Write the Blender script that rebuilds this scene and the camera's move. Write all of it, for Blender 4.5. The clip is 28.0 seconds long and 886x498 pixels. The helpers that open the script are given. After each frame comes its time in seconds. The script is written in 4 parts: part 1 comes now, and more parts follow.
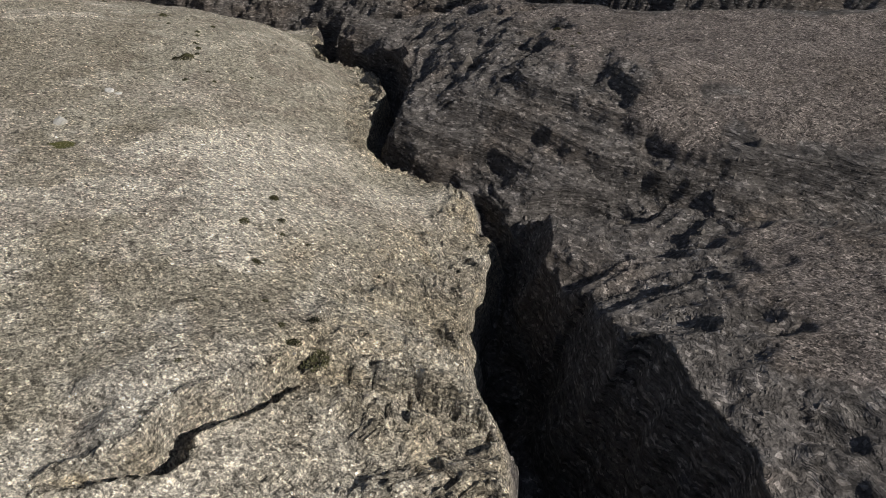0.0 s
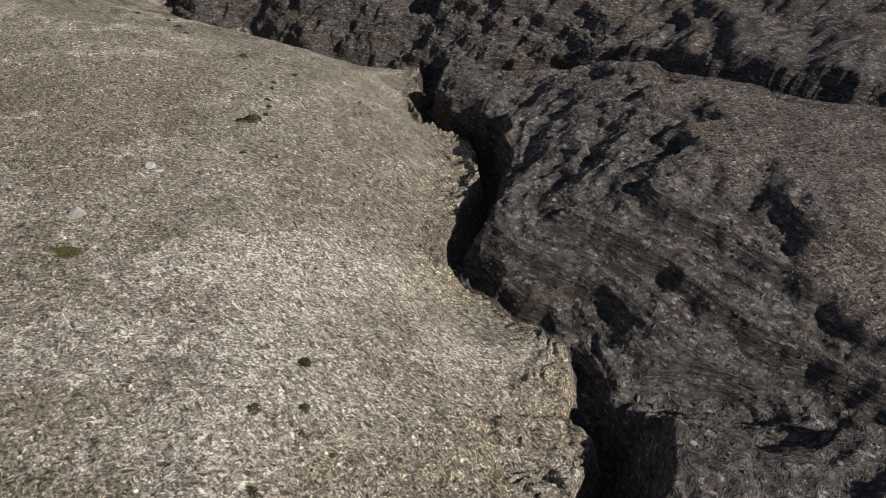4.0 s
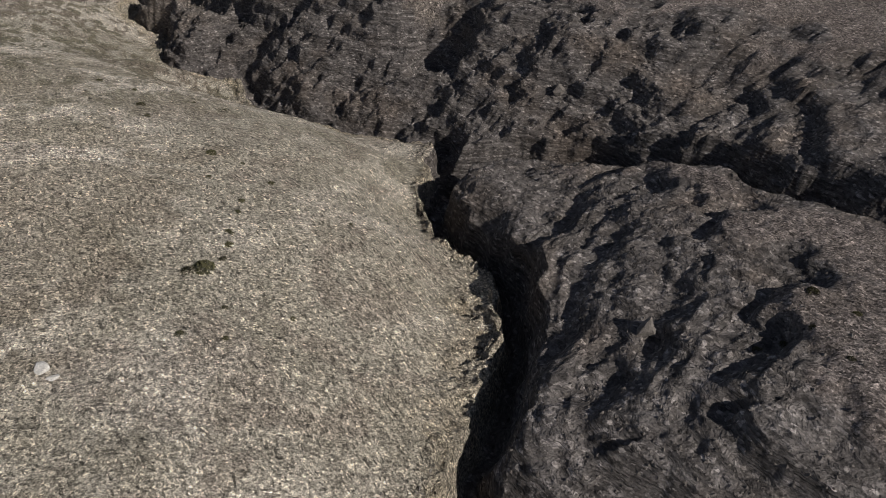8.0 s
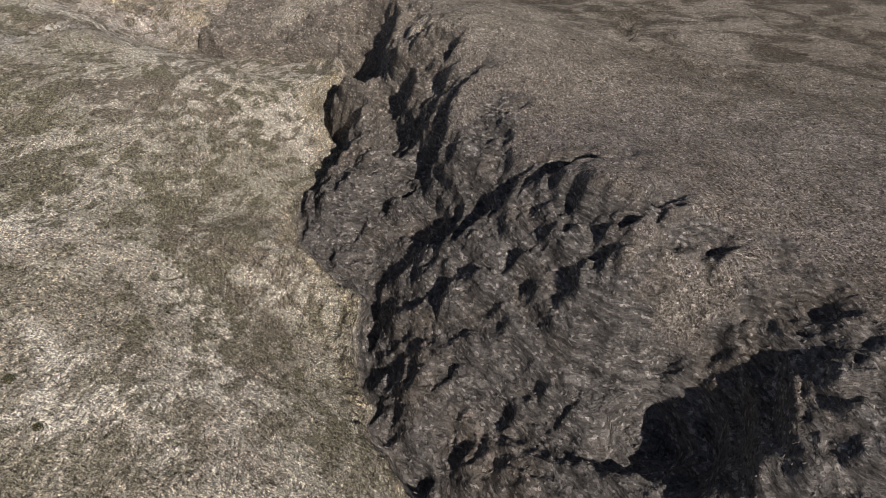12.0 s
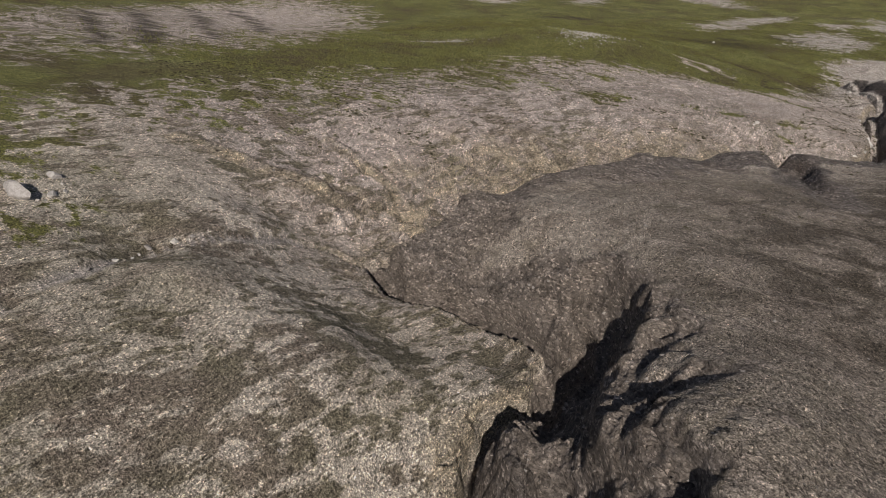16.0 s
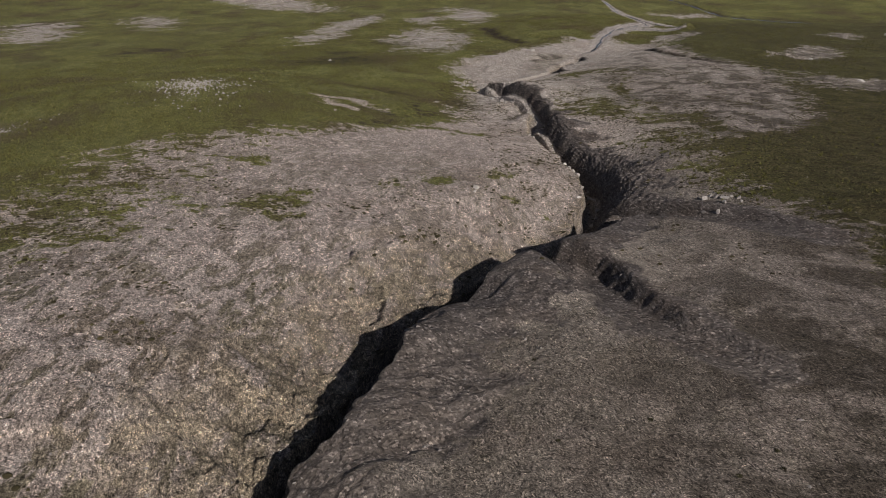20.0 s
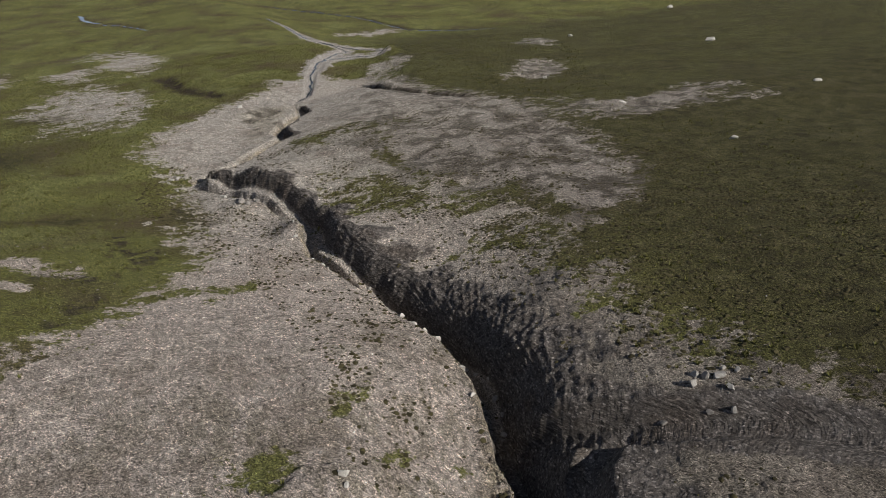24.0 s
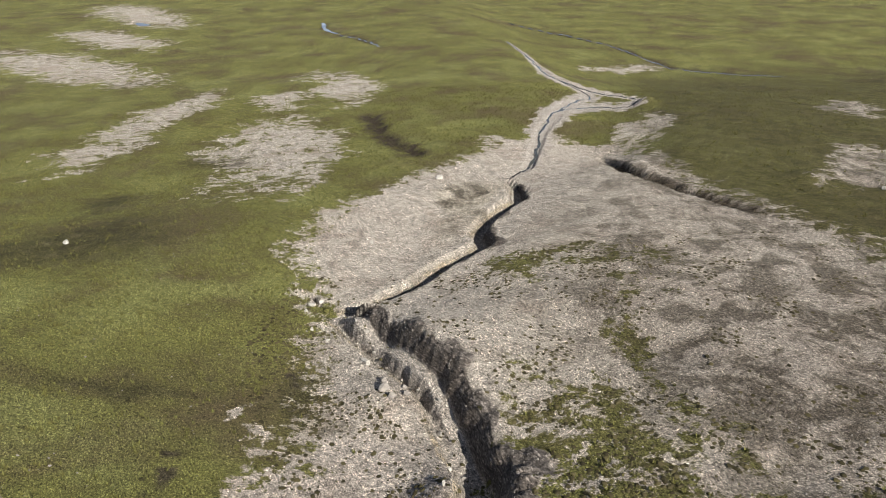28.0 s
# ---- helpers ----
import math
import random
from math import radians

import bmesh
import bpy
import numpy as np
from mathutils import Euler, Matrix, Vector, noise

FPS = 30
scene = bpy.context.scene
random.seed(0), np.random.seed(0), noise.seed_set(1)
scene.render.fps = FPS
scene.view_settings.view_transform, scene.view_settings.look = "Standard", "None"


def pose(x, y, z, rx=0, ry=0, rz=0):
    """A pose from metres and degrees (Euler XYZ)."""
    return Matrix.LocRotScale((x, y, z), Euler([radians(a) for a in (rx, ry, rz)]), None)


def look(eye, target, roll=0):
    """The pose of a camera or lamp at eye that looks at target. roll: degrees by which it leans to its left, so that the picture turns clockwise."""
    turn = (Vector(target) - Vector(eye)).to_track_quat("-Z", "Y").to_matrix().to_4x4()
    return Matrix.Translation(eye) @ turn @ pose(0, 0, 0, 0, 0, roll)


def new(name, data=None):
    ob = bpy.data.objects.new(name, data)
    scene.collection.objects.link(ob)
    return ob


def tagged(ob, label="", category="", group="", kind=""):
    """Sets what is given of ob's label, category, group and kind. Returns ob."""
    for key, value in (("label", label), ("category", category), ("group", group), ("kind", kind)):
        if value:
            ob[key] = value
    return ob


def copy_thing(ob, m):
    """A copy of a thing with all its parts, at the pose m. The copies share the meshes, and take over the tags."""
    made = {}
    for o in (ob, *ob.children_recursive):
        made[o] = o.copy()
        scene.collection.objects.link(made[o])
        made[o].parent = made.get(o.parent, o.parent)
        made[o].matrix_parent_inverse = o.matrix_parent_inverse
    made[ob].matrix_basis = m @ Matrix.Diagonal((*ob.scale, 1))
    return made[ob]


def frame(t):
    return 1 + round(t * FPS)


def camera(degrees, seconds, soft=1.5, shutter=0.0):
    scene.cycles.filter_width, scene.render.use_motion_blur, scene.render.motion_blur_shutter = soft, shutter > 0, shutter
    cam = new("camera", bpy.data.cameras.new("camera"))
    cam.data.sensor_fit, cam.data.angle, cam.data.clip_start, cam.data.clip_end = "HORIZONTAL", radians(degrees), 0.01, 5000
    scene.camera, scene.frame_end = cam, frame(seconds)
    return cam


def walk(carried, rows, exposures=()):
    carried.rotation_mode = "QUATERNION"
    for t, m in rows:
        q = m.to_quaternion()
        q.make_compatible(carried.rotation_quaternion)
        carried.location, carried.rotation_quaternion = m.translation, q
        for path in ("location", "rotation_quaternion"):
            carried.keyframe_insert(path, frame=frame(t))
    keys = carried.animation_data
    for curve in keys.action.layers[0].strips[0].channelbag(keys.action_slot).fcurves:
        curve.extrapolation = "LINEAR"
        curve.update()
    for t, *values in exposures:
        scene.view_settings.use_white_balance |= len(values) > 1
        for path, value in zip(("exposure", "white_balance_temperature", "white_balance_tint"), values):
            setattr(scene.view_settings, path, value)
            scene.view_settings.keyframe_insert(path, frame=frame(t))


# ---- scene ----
cam = camera(64.85, 28.0, 0.55)
# seconds, place, tilt, turn, lean
PATH = [
    (0.0, 0.000, 0.000, 50.000, 52.906, 0.000, -0.127),
    (0.5, -0.025, 1.178, 49.997, 52.938, 0.938, -0.044),
    (1.0, -0.006, 2.465, 50.033, 52.956, 1.964, 0.006),
    (1.5, 0.015, 3.841, 50.082, 52.928, 3.275, 0.104),
    (2.0, 0.001, 5.212, 50.156, 52.934, 4.679, 0.225),
    (2.5, -0.005, 6.561, 50.140, 52.980, 6.282, 0.262),
    (3.0, 0.004, 7.867, 50.218, 52.953, 7.704, 0.280),
    (3.5, -0.078, 9.107, 50.276, 52.893, 8.780, 0.332),
    (4.0, -0.144, 10.198, 50.377, 52.898, 9.705, 0.370),
    (4.5, -0.221, 11.204, 50.402, 52.979, 10.419, 0.373),
    (6.5, -0.653, 15.000, 50.681, 52.815, 11.764, 0.292),
    (7.0, -0.928, 16.847, 50.734, 52.855, 11.818, 0.247),
    (7.5, -1.358, 19.323, 50.874, 52.837, 11.869, 0.160),
    (8.0, -1.995, 22.418, 50.970, 52.854, 11.829, 0.165),
    (8.5, -2.757, 26.089, 51.039, 52.914, 11.860, 0.139),
    (9.0, -3.574, 30.167, 51.127, 52.966, 11.883, 0.072),
    (9.5, -4.413, 34.490, 51.307, 52.883, 11.960, -0.059),
    (10.0, -5.482, 38.886, 51.342, 52.953, 14.563, 0.231),
    (10.5, -6.519, 43.449, 51.305, 53.063, 20.899, 0.641),
    (11.0, -7.494, 48.072, 51.448, 52.890, 26.650, 0.787),
    (11.5, -8.602, 52.801, 51.770, 52.338, 32.999, 0.485),
    (12.0, -9.869, 57.214, 51.694, 52.239, 38.940, 0.521),
    (12.5, -11.377, 61.615, 51.804, 53.998, 45.287, 0.159),
    (13.0, -13.369, 65.391, 51.876, 60.077, 51.678, 0.491),
    (13.5, -15.104, 68.989, 51.509, 61.895, 57.883, 0.446),
    (15.5, -25.332, 79.599, 51.503, 61.755, 66.295, 0.895),
    (16.0, -28.965, 82.039, 51.491, 61.807, 66.283, 0.752),
    (16.5, -33.032, 84.445, 51.463, 61.829, 66.251, 0.673),
    (17.0, -37.469, 86.835, 51.441, 61.863, 66.027, 0.572),
    (17.5, -42.108, 89.216, 51.419, 61.889, 65.119, 0.504),
    (18.0, -46.990, 91.659, 51.391, 61.905, 63.600, 0.387),
    (18.5, -52.096, 94.120, 51.371, 61.900, 60.814, 0.315),
    (19.0, -57.047, 96.870, 51.387, 61.914, 55.325, 0.009),
    (19.5, -62.341, 99.471, 51.377, 61.807, 44.036, -0.306),
    (20.0, -67.741, 102.231, 51.189, 61.773, 32.972, -0.495),
    (20.5, -73.254, 105.167, 51.304, 61.682, 25.694, -0.615),
    (21.0, -77.273, 108.805, 51.434, 61.718, 22.084, -1.251),
    (21.5, -81.779, 112.439, 51.743, 61.431, 9.451, -1.093),
    (23.5, -94.830, 131.931, 51.882, 61.826, 5.627, -1.346),
    (24.0, -96.808, 137.514, 51.856, 61.968, 5.642, -1.311),
    (24.5, -98.488, 143.360, 51.844, 62.139, 7.866, -1.221),
    (25.0, -100.027, 149.593, 51.659, 62.402, 12.561, -1.032),
    (25.5, -101.234, 155.838, 51.706, 62.519, 16.077, -0.921),
    (26.0, -102.522, 162.071, 51.774, 62.607, 19.050, -0.858),
    (26.5, -103.792, 168.480, 51.826, 62.677, 22.608, -0.776),
    (27.0, -104.953, 174.343, 51.922, 62.655, 23.243, -0.805),
    (27.5, -106.514, 180.702, 51.907, 62.659, 23.306, -0.871),
    (28.0, -108.854, 186.643, 51.908, 62.695, 25.101, -0.711),
]
EXPOSURES = [(0, -.05, 6250, 9), (4, -.2, 6350, 11), (8, -.13, 6250, 12), (11, .19, 6450, 12), (13.5, .08, 6330, 13), (17, -.39, 6480, 16), (19, -.52, 6450, 17), (21, -.44, 6400, 16), (24, -.27, 6300, 10), (26, .08, 6500, 10), (28, .55, 6550, 9)]
walk(cam, [(t, pose(x, y, z, 0, 0, turn) @ pose(0, 0, 0, tilt) @ pose(0, 0, 0, 0, 0, lean)) for t, x, y, z, tilt, turn, lean in PATH], EXPOSURES)

# ---- light ----
SUN_EAST, SUN_NORTH, SUN_HEIGHT = 0.91, -0.42, radians(32)
world = bpy.data.worlds.new("sky")
scene.world = world
world.use_nodes = True
sky = world.node_tree.nodes.new("ShaderNodeTexSky")
sky.sky_type, sky.sun_disc = "NISHITA", False
sky.sun_elevation, sky.sun_rotation = SUN_HEIGHT, math.atan2(SUN_EAST, SUN_NORTH)
sky.altitude, sky.air_density, sky.dust_density = 3500, .7, 1.5
world.node_tree.nodes["Background"].inputs["Strength"].default_value = 0.086
# sky colour muted to take the blue out of shaded ground
sky_muted = world.node_tree.nodes.new("ShaderNodeHueSaturation")
sky_muted.inputs["Saturation"].default_value = .65
world.node_tree.links.new(sky.outputs[0], sky_muted.inputs["Color"])
world.node_tree.links.new(sky_muted.outputs[0], world.node_tree.nodes["Background"].inputs["Color"])
sun = new("sun", bpy.data.lights.new("sun", "SUN"))
sun.data.energy, sun.data.angle, sun.data.color = 5.0, radians(0.5), (1.0, 0.945, 0.87)
sun.matrix_world = look((0, 0, 0), (-SUN_EAST, -SUN_NORTH, -math.tan(SUN_HEIGHT)))

# ---- noise on arrays ----
_perm = np.random.RandomState(7).permutation(4096)
_grad = np.random.RandomState(8).uniform(0, 2 * np.pi, 4096)
_gx, _gy = np.cos(_grad), np.sin(_grad)


def perlin(x, y, seed=0):
    x, y = np.asarray(x, float) + seed * 37.13, np.asarray(y, float) - seed * 17.71
    xi, yi = np.floor(x).astype(int), np.floor(y).astype(int)
    fx, fy = x - xi, y - yi
    u, w = fx * fx * fx * (fx * (fx * 6 - 15) + 10), fy * fy * fy * (fy * (fy * 6 - 15) + 10)

    def corner(i, j):
        k = _perm[(_perm[(xi + i) & 4095] + yi + j) & 4095]
        return _gx[k] * (fx - i) + _gy[k] * (fy - j)

    a, b = corner(0, 0), corner(0, 1)
    a, b = a + u * (corner(1, 0) - a), b + u * (corner(1, 1) - b)
    return 1.5 * (a + w * (b - a))


def fbm(x, y, octaves=4, seed=0, gain=0.5):
    total, amp = 0, 1.0
    for k in range(octaves):
        total = total + amp * perlin(x * 2 ** k, y * 2 ** k, seed + 5 * k)
        amp *= gain
    return total


def ridged(x, y, octaves=3, seed=0):
    total, amp = 0, 1.0
    for k in range(octaves):
        total = total + amp * (1 - 2 * np.abs(perlin(x * 2 ** k, y * 2 ** k, seed + 5 * k)))
        amp *= 0.5
    return total


def billow(x, y, octaves=3, seed=0, gain=.5):
    """Rounded knobs with sharp creases between them."""
    total, amp = 0, 1.0
    for k in range(octaves):
        total = total + amp * (2.2 * np.abs(perlin(x * 2 ** k, y * 2 ** k, seed + 5 * k)) - .6)
        amp *= gain
    return total


def step(a, b, x):
    t = np.clip((x - a) / (b - a), 0, 1)
    return t * t * (3 - 2 * t)


def cardinal(x, knots):
    """Weights of a smooth curve through values at the knots."""
    k = np.asarray(knots, float)
    x = np.clip(np.asarray(x, float), k[0], k[-1])
    n = len(k)
    i = np.clip(np.searchsorted(k, x) - 1, 0, n - 2)
    h = k[i + 1] - k[i]
    t = (x - k[i]) / h
    tangents = np.zeros((n, n))
    for j in range(n):
        a, b = max(j - 1, 0), min(j + 1, n - 1)
        tangents[j, b] += 1 / (k[b] - k[a])
        tangents[j, a] -= 1 / (k[b] - k[a])
    r, w = np.arange(len(x)), np.zeros((len(x), n))
    w[r, i] += 2 * t ** 3 - 3 * t ** 2 + 1
    w[r, i + 1] += 3 * t ** 2 - 2 * t ** 3
    return w + ((t ** 3 - 2 * t ** 2 + t) * h)[:, None] * tangents[i] + ((t ** 3 - t ** 2) * h)[:, None] * tangents[i + 1]


# ---- the plan of the land ----
# the valley runs along ALONG; s is the way down it, v the offset across it from its bent axis
ALONG, ACROSS = np.array([-0.5315, 0.8470]), np.array([0.8470, 0.5315])
AXIS_S = [-15, 20, 45, 65, 85, 105, 125, 142, 165, 190, 215, 250, 285, 315, 350, 420]
AXIS_N = [-4.8, 12.8, 20.1, 21.1, 10.0, 7.0, -8.3, -15.3, -8.7, 6.2, 14.8, 12.4, 5.2, 19.0, 41.4, 70.4]
# heights of the land above the valley's datum at stations down it, south half and north half
REACH = [-140, -60, -28, -12, -4, 0, 4, 10, 18, 35, 100]
STATIONS_SOUTH = [-15, 5, 18, 30, 42, 55, 68, 80, 94]
HEIGHTS_SOUTH = [
    [37.5, 37.3, 37.1, 37.1, 37.4, 37.7, 37.9, 37.7, 37.2, 36.6, 36.3],
    [37.4, 37.2, 36.9, 35.7, 34.5, 34.2, 34.7, 34.9, 35.3, 36.1, 36.9],
    [37.4, 37.1, 36.7, 35.4, 33.3, 31.6, 31.1, 32.5, 34.7, 35.9, 37.2],
    [37.2, 36.8, 36.1, 34.4, 31.8, 30.7, 31.6, 33.6, 34.9, 35.7, 37.4],
    [37.1, 36.5, 35.4, 33.5, 31.2, 29.9, 31.3, 32.6, 33.3, 35.7, 37.6],
    [36.7, 36.2, 35.1, 32.8, 30.2, 28.4, 28.7, 29.8, 32.4, 36.3, 37.4],
    [36.3, 35.8, 34.7, 30.8, 27.5, 25.6, 25.9, 29.5, 33.9, 36.2, 36.9],
    [35.6, 35.3, 34.0, 30.0, 26.2, 24.6, 25.9, 28.9, 32.7, 35.0, 35.8],
    [34.5, 34.3, 32.7, 28.8, 24.6, 23.9, 26.0, 29.8, 31.6, 32.8, 34.1],
]
STATIONS_NORTH = [108, 122, 138, 155, 175, 195, 218, 245]
HEIGHTS_NORTH = [
    [33.1, 32.9, 30.8, 26.5, 22.5, 21.7, 23.8, 28.7, 30.8, 30.6, 32.1],
    [31.4, 31.2, 29.7, 23.3, 21.2, 21.4, 21.4, 24.9, 28.7, 28.6, 29.9],
    [29.0, 28.9, 28.0, 24.3, 21.4, 21.0, 21.8, 24.0, 26.1, 26.6, 27.3],
    [26.2, 26.2, 25.9, 23.9, 20.9, 20.2, 21.1, 22.4, 23.5, 24.2, 24.5],
    [22.7, 23.2, 22.5, 20.2, 17.0, 17.2, 18.4, 19.4, 20.6, 21.3, 21.2],
    [19.1, 20.9, 19.7, 18.1, 15.0, 13.9, 14.6, 16.6, 18.2, 19.4, 18.1],
    [15.1, 19.5, 16.2, 14.4, 12.1, 10.9, 11.8, 14.4, 15.9, 16.0, 14.8],
    [11.5, 18.4, 12.8, 10.5, 9.3, 9.2, 9.7, 10.5, 11.8, 12.7, 11.8],
]
STATIONS_PLAIN = [275, 310, 360, 450]
HEIGHTS_PLAIN = [
    [9.2, 13.0, 10.1, 7.4, 6.2, 6.5, 6.8, 7.1, 8.5, 10.3, 10.4],
    [6.8, 7.5, 6.8, 5.2, 4.2, 4.2, 4.4, 5.0, 6.2, 7.6, 6.1],
    [3.4, 2.2, 2.8, 3.1, 2.7, 2.6, 2.3, 2.0, 2.4, 3.5, 0.6],
    [-2.7, -2.1, -0.7, -1.3, -2.0, -2.6, -3.6, -5.2, -6.8, -8.3, -9.3],
]
# knolls and dips on it: (x, y, height, radius)
KNOLLS = [(5, 14, 1, 5), (-6, 23, 0.3, 5), (5, 28, -1.2, 3), (8, 29, -0.6, 3), (-3, 32, -0.7, 3), (-1, 37, 0.8, 3), (6, 41, 0.5, 5), (-5, 48, -0.8, 3), (-12, 48, 0.6, 5), (-7, 56, 1.1, 3), (-1, 61, -0.7, 3), (6, 64, -1.2, 5), (7, 72, 0.9, 3), (-31, 74, -0.6, 5), (-40, 76, 1, 3), (-74, 80, -1, 3)]
KNOLLS_NORTH = [(-69, 83, 0.8, 3), (-81, 88, 0.7, 3), (-38, 96, 0.9, 8), (-84, 97, -1, 3), (-46, 102, 0.8, 5), (-61, 102, -0.7, 3), (-98, 106, 0.8, 5), (-101, 125, 0.9, 3), (-98, 135, -0.9, 5), (-107, 170, 0.5, 3), (-181, 177, 0.6, 8), (-90, 198, 0.7, 5), (-126, 224, 0.6, 3), (-99, 317, 1.3, 3), (-129, 319, 0.6, 3), (-90, 321, -1.2, 3)]

# course of the gully along the foot of its west bank, then the depth of the slot, its floor and its east wall
COURSE = [(3, -12), (2.5, 0), (2, 10), (1, 15), (1, 20), (2.4, 26), (.8, 30.4), (-2.6, 33.2), (-5, 35.5), (-4, 40), (-4, 44), (-4.8, 48.6), (-8.2, 51.8), (-10, 55),
          (-11, 60), (-12.3, 65.8), (-15.6, 67.8), (-19.6, 68.8), (-25.3, 70.9), (-29.8, 74.2), (-33.2, 77.3), (-40.5, 79.2), (-44, 82.5), (-46, 87)]
COURSE_DOWN = [(-49.5, 92), (-55, 94.5), (-57, 97), (-57, 100), (-61, 103), (-66, 103), (-70, 101), (-74, 97), (-80.6, 97), (-83, 103), (-87, 106.3), (-89, 110.4),
               (-91, 115.2), (-92.5, 119.5), (-93, 125), (-94.6, 131.5), (-98, 140), (-96, 145), (-97, 151), (-96, 156), (-94, 162), (-95, 170), (-97, 178),
               (-99, 187), (-102.8, 193.6), (-111, 204.3), (-122.6, 216.4), (-125.8, 225.8), (-135, 236), (-146.4, 242.6), (-153.6, 247), (-150.5, 250.5), (-147.6, 258),
               (-146.6, 266), (-143.8, 273), (-147, 278), (-147, 288), (-145.8, 294), (-148.5, 301), (-152, 305)]
SLOT_DEPTH = [7.5, 7.5, 7.5, 7, 5.5, 2, 0.6, 0.6, 2, 1.9, 2.5, 2.7, 2.8, 3, 2.5, 1.5, 0.6, 0.6, 0.6, 1.5, 0.6, 0.5, 0.8, 0.7, 0.9, 0.8, 0.8, 1.2, 1.6, 1.6, 1.8, 2,
              2.6, 2.6, 2.8, 3, 3.4, 3.2, 3.2, 3.4, 3.8, 3.8, 3.8, 3.6, 3.4, 3.2, 3.2, 3.2, 3.2, 3.2, 3.2, 3.2, 3.2, 3, 1.3, 1.8, 2.3, 2.3, 2.3, 2.3, 2.3, 2.3, 1.6, 1]
SLOT_FLOOR = [3, 3, 2.9, 2.6, 1.6, 0.6, 0.45, 0.45, 0.6, 0.6, 0.6, 0.6, 0.6, 0.6, 1.2, 1, 0.9, 0.9, 0.9, 1.2, 0.8, 0.7, 0.8, 0.8, 1, 0.9, 1, 1.2, 1, 1, 1, 1,
              1.6, 1.6, 1.9, 1.9, 1.9, 1.3, 1.3, 1.3, 1.3, 1.3, 1.3, 1.3, 1.3, 1.3, 1.3, 1.5, 1.5, 1.5, 2.2, 2.2, 2.2, 2.2, 3, 1.5, 1.5, 1.5, 1.5, 1.5, 1.5, 1.5, 0.8, 0.8]
SLOT_WALL = [2.2, 2.2, 2.2, 2.2, 1.8, 1.5, 1, 1, 0.9, 0.9, 0.9, 0.9, 0.9, 0.9, 1.5, 1.2, 1, 1, 1, 1.5, 1, 1, 1, 1, 1.2, 1, 1.2, 1.5, 0.8, 0.7, 0.7, 0.7,
             0.7, 0.7, 1, 1, 1.3, 1.3, 1.3, 1.3, 1.3, 1.3, 1.3, 1.3, 1.3, 3.5, 4, 4.2, 4, 3.4, 2.8, 2.3, 2.3, 2.3, 2.3, 1.3, 1.3, 1.3, 1.3, 1.3, 1.3, 1.3, 0.8, 0.8]
# how far the bare dark rock reaches east of the slot
ROCK_REACH = [10, 10, 10, 10, 10, 12, 13, 13, 13, 12, 12, 12, 11, 10, 15, 17, 17, 15, 16, 15, 14, 15, 14, 13, 11.5, 11, 10.5, 9.5, 8, 7, 7, 9,
              9, 9, 8, 8, 9, 10, 11, 11, 11, 11, 11, 11, 9, 10, 10, 10, 9.5, 8.5, 7.5, 6.5, 5.5, 5.5, 4.5, 3, 3, 3, 4, 4, 3, 3, 2.5, 1]
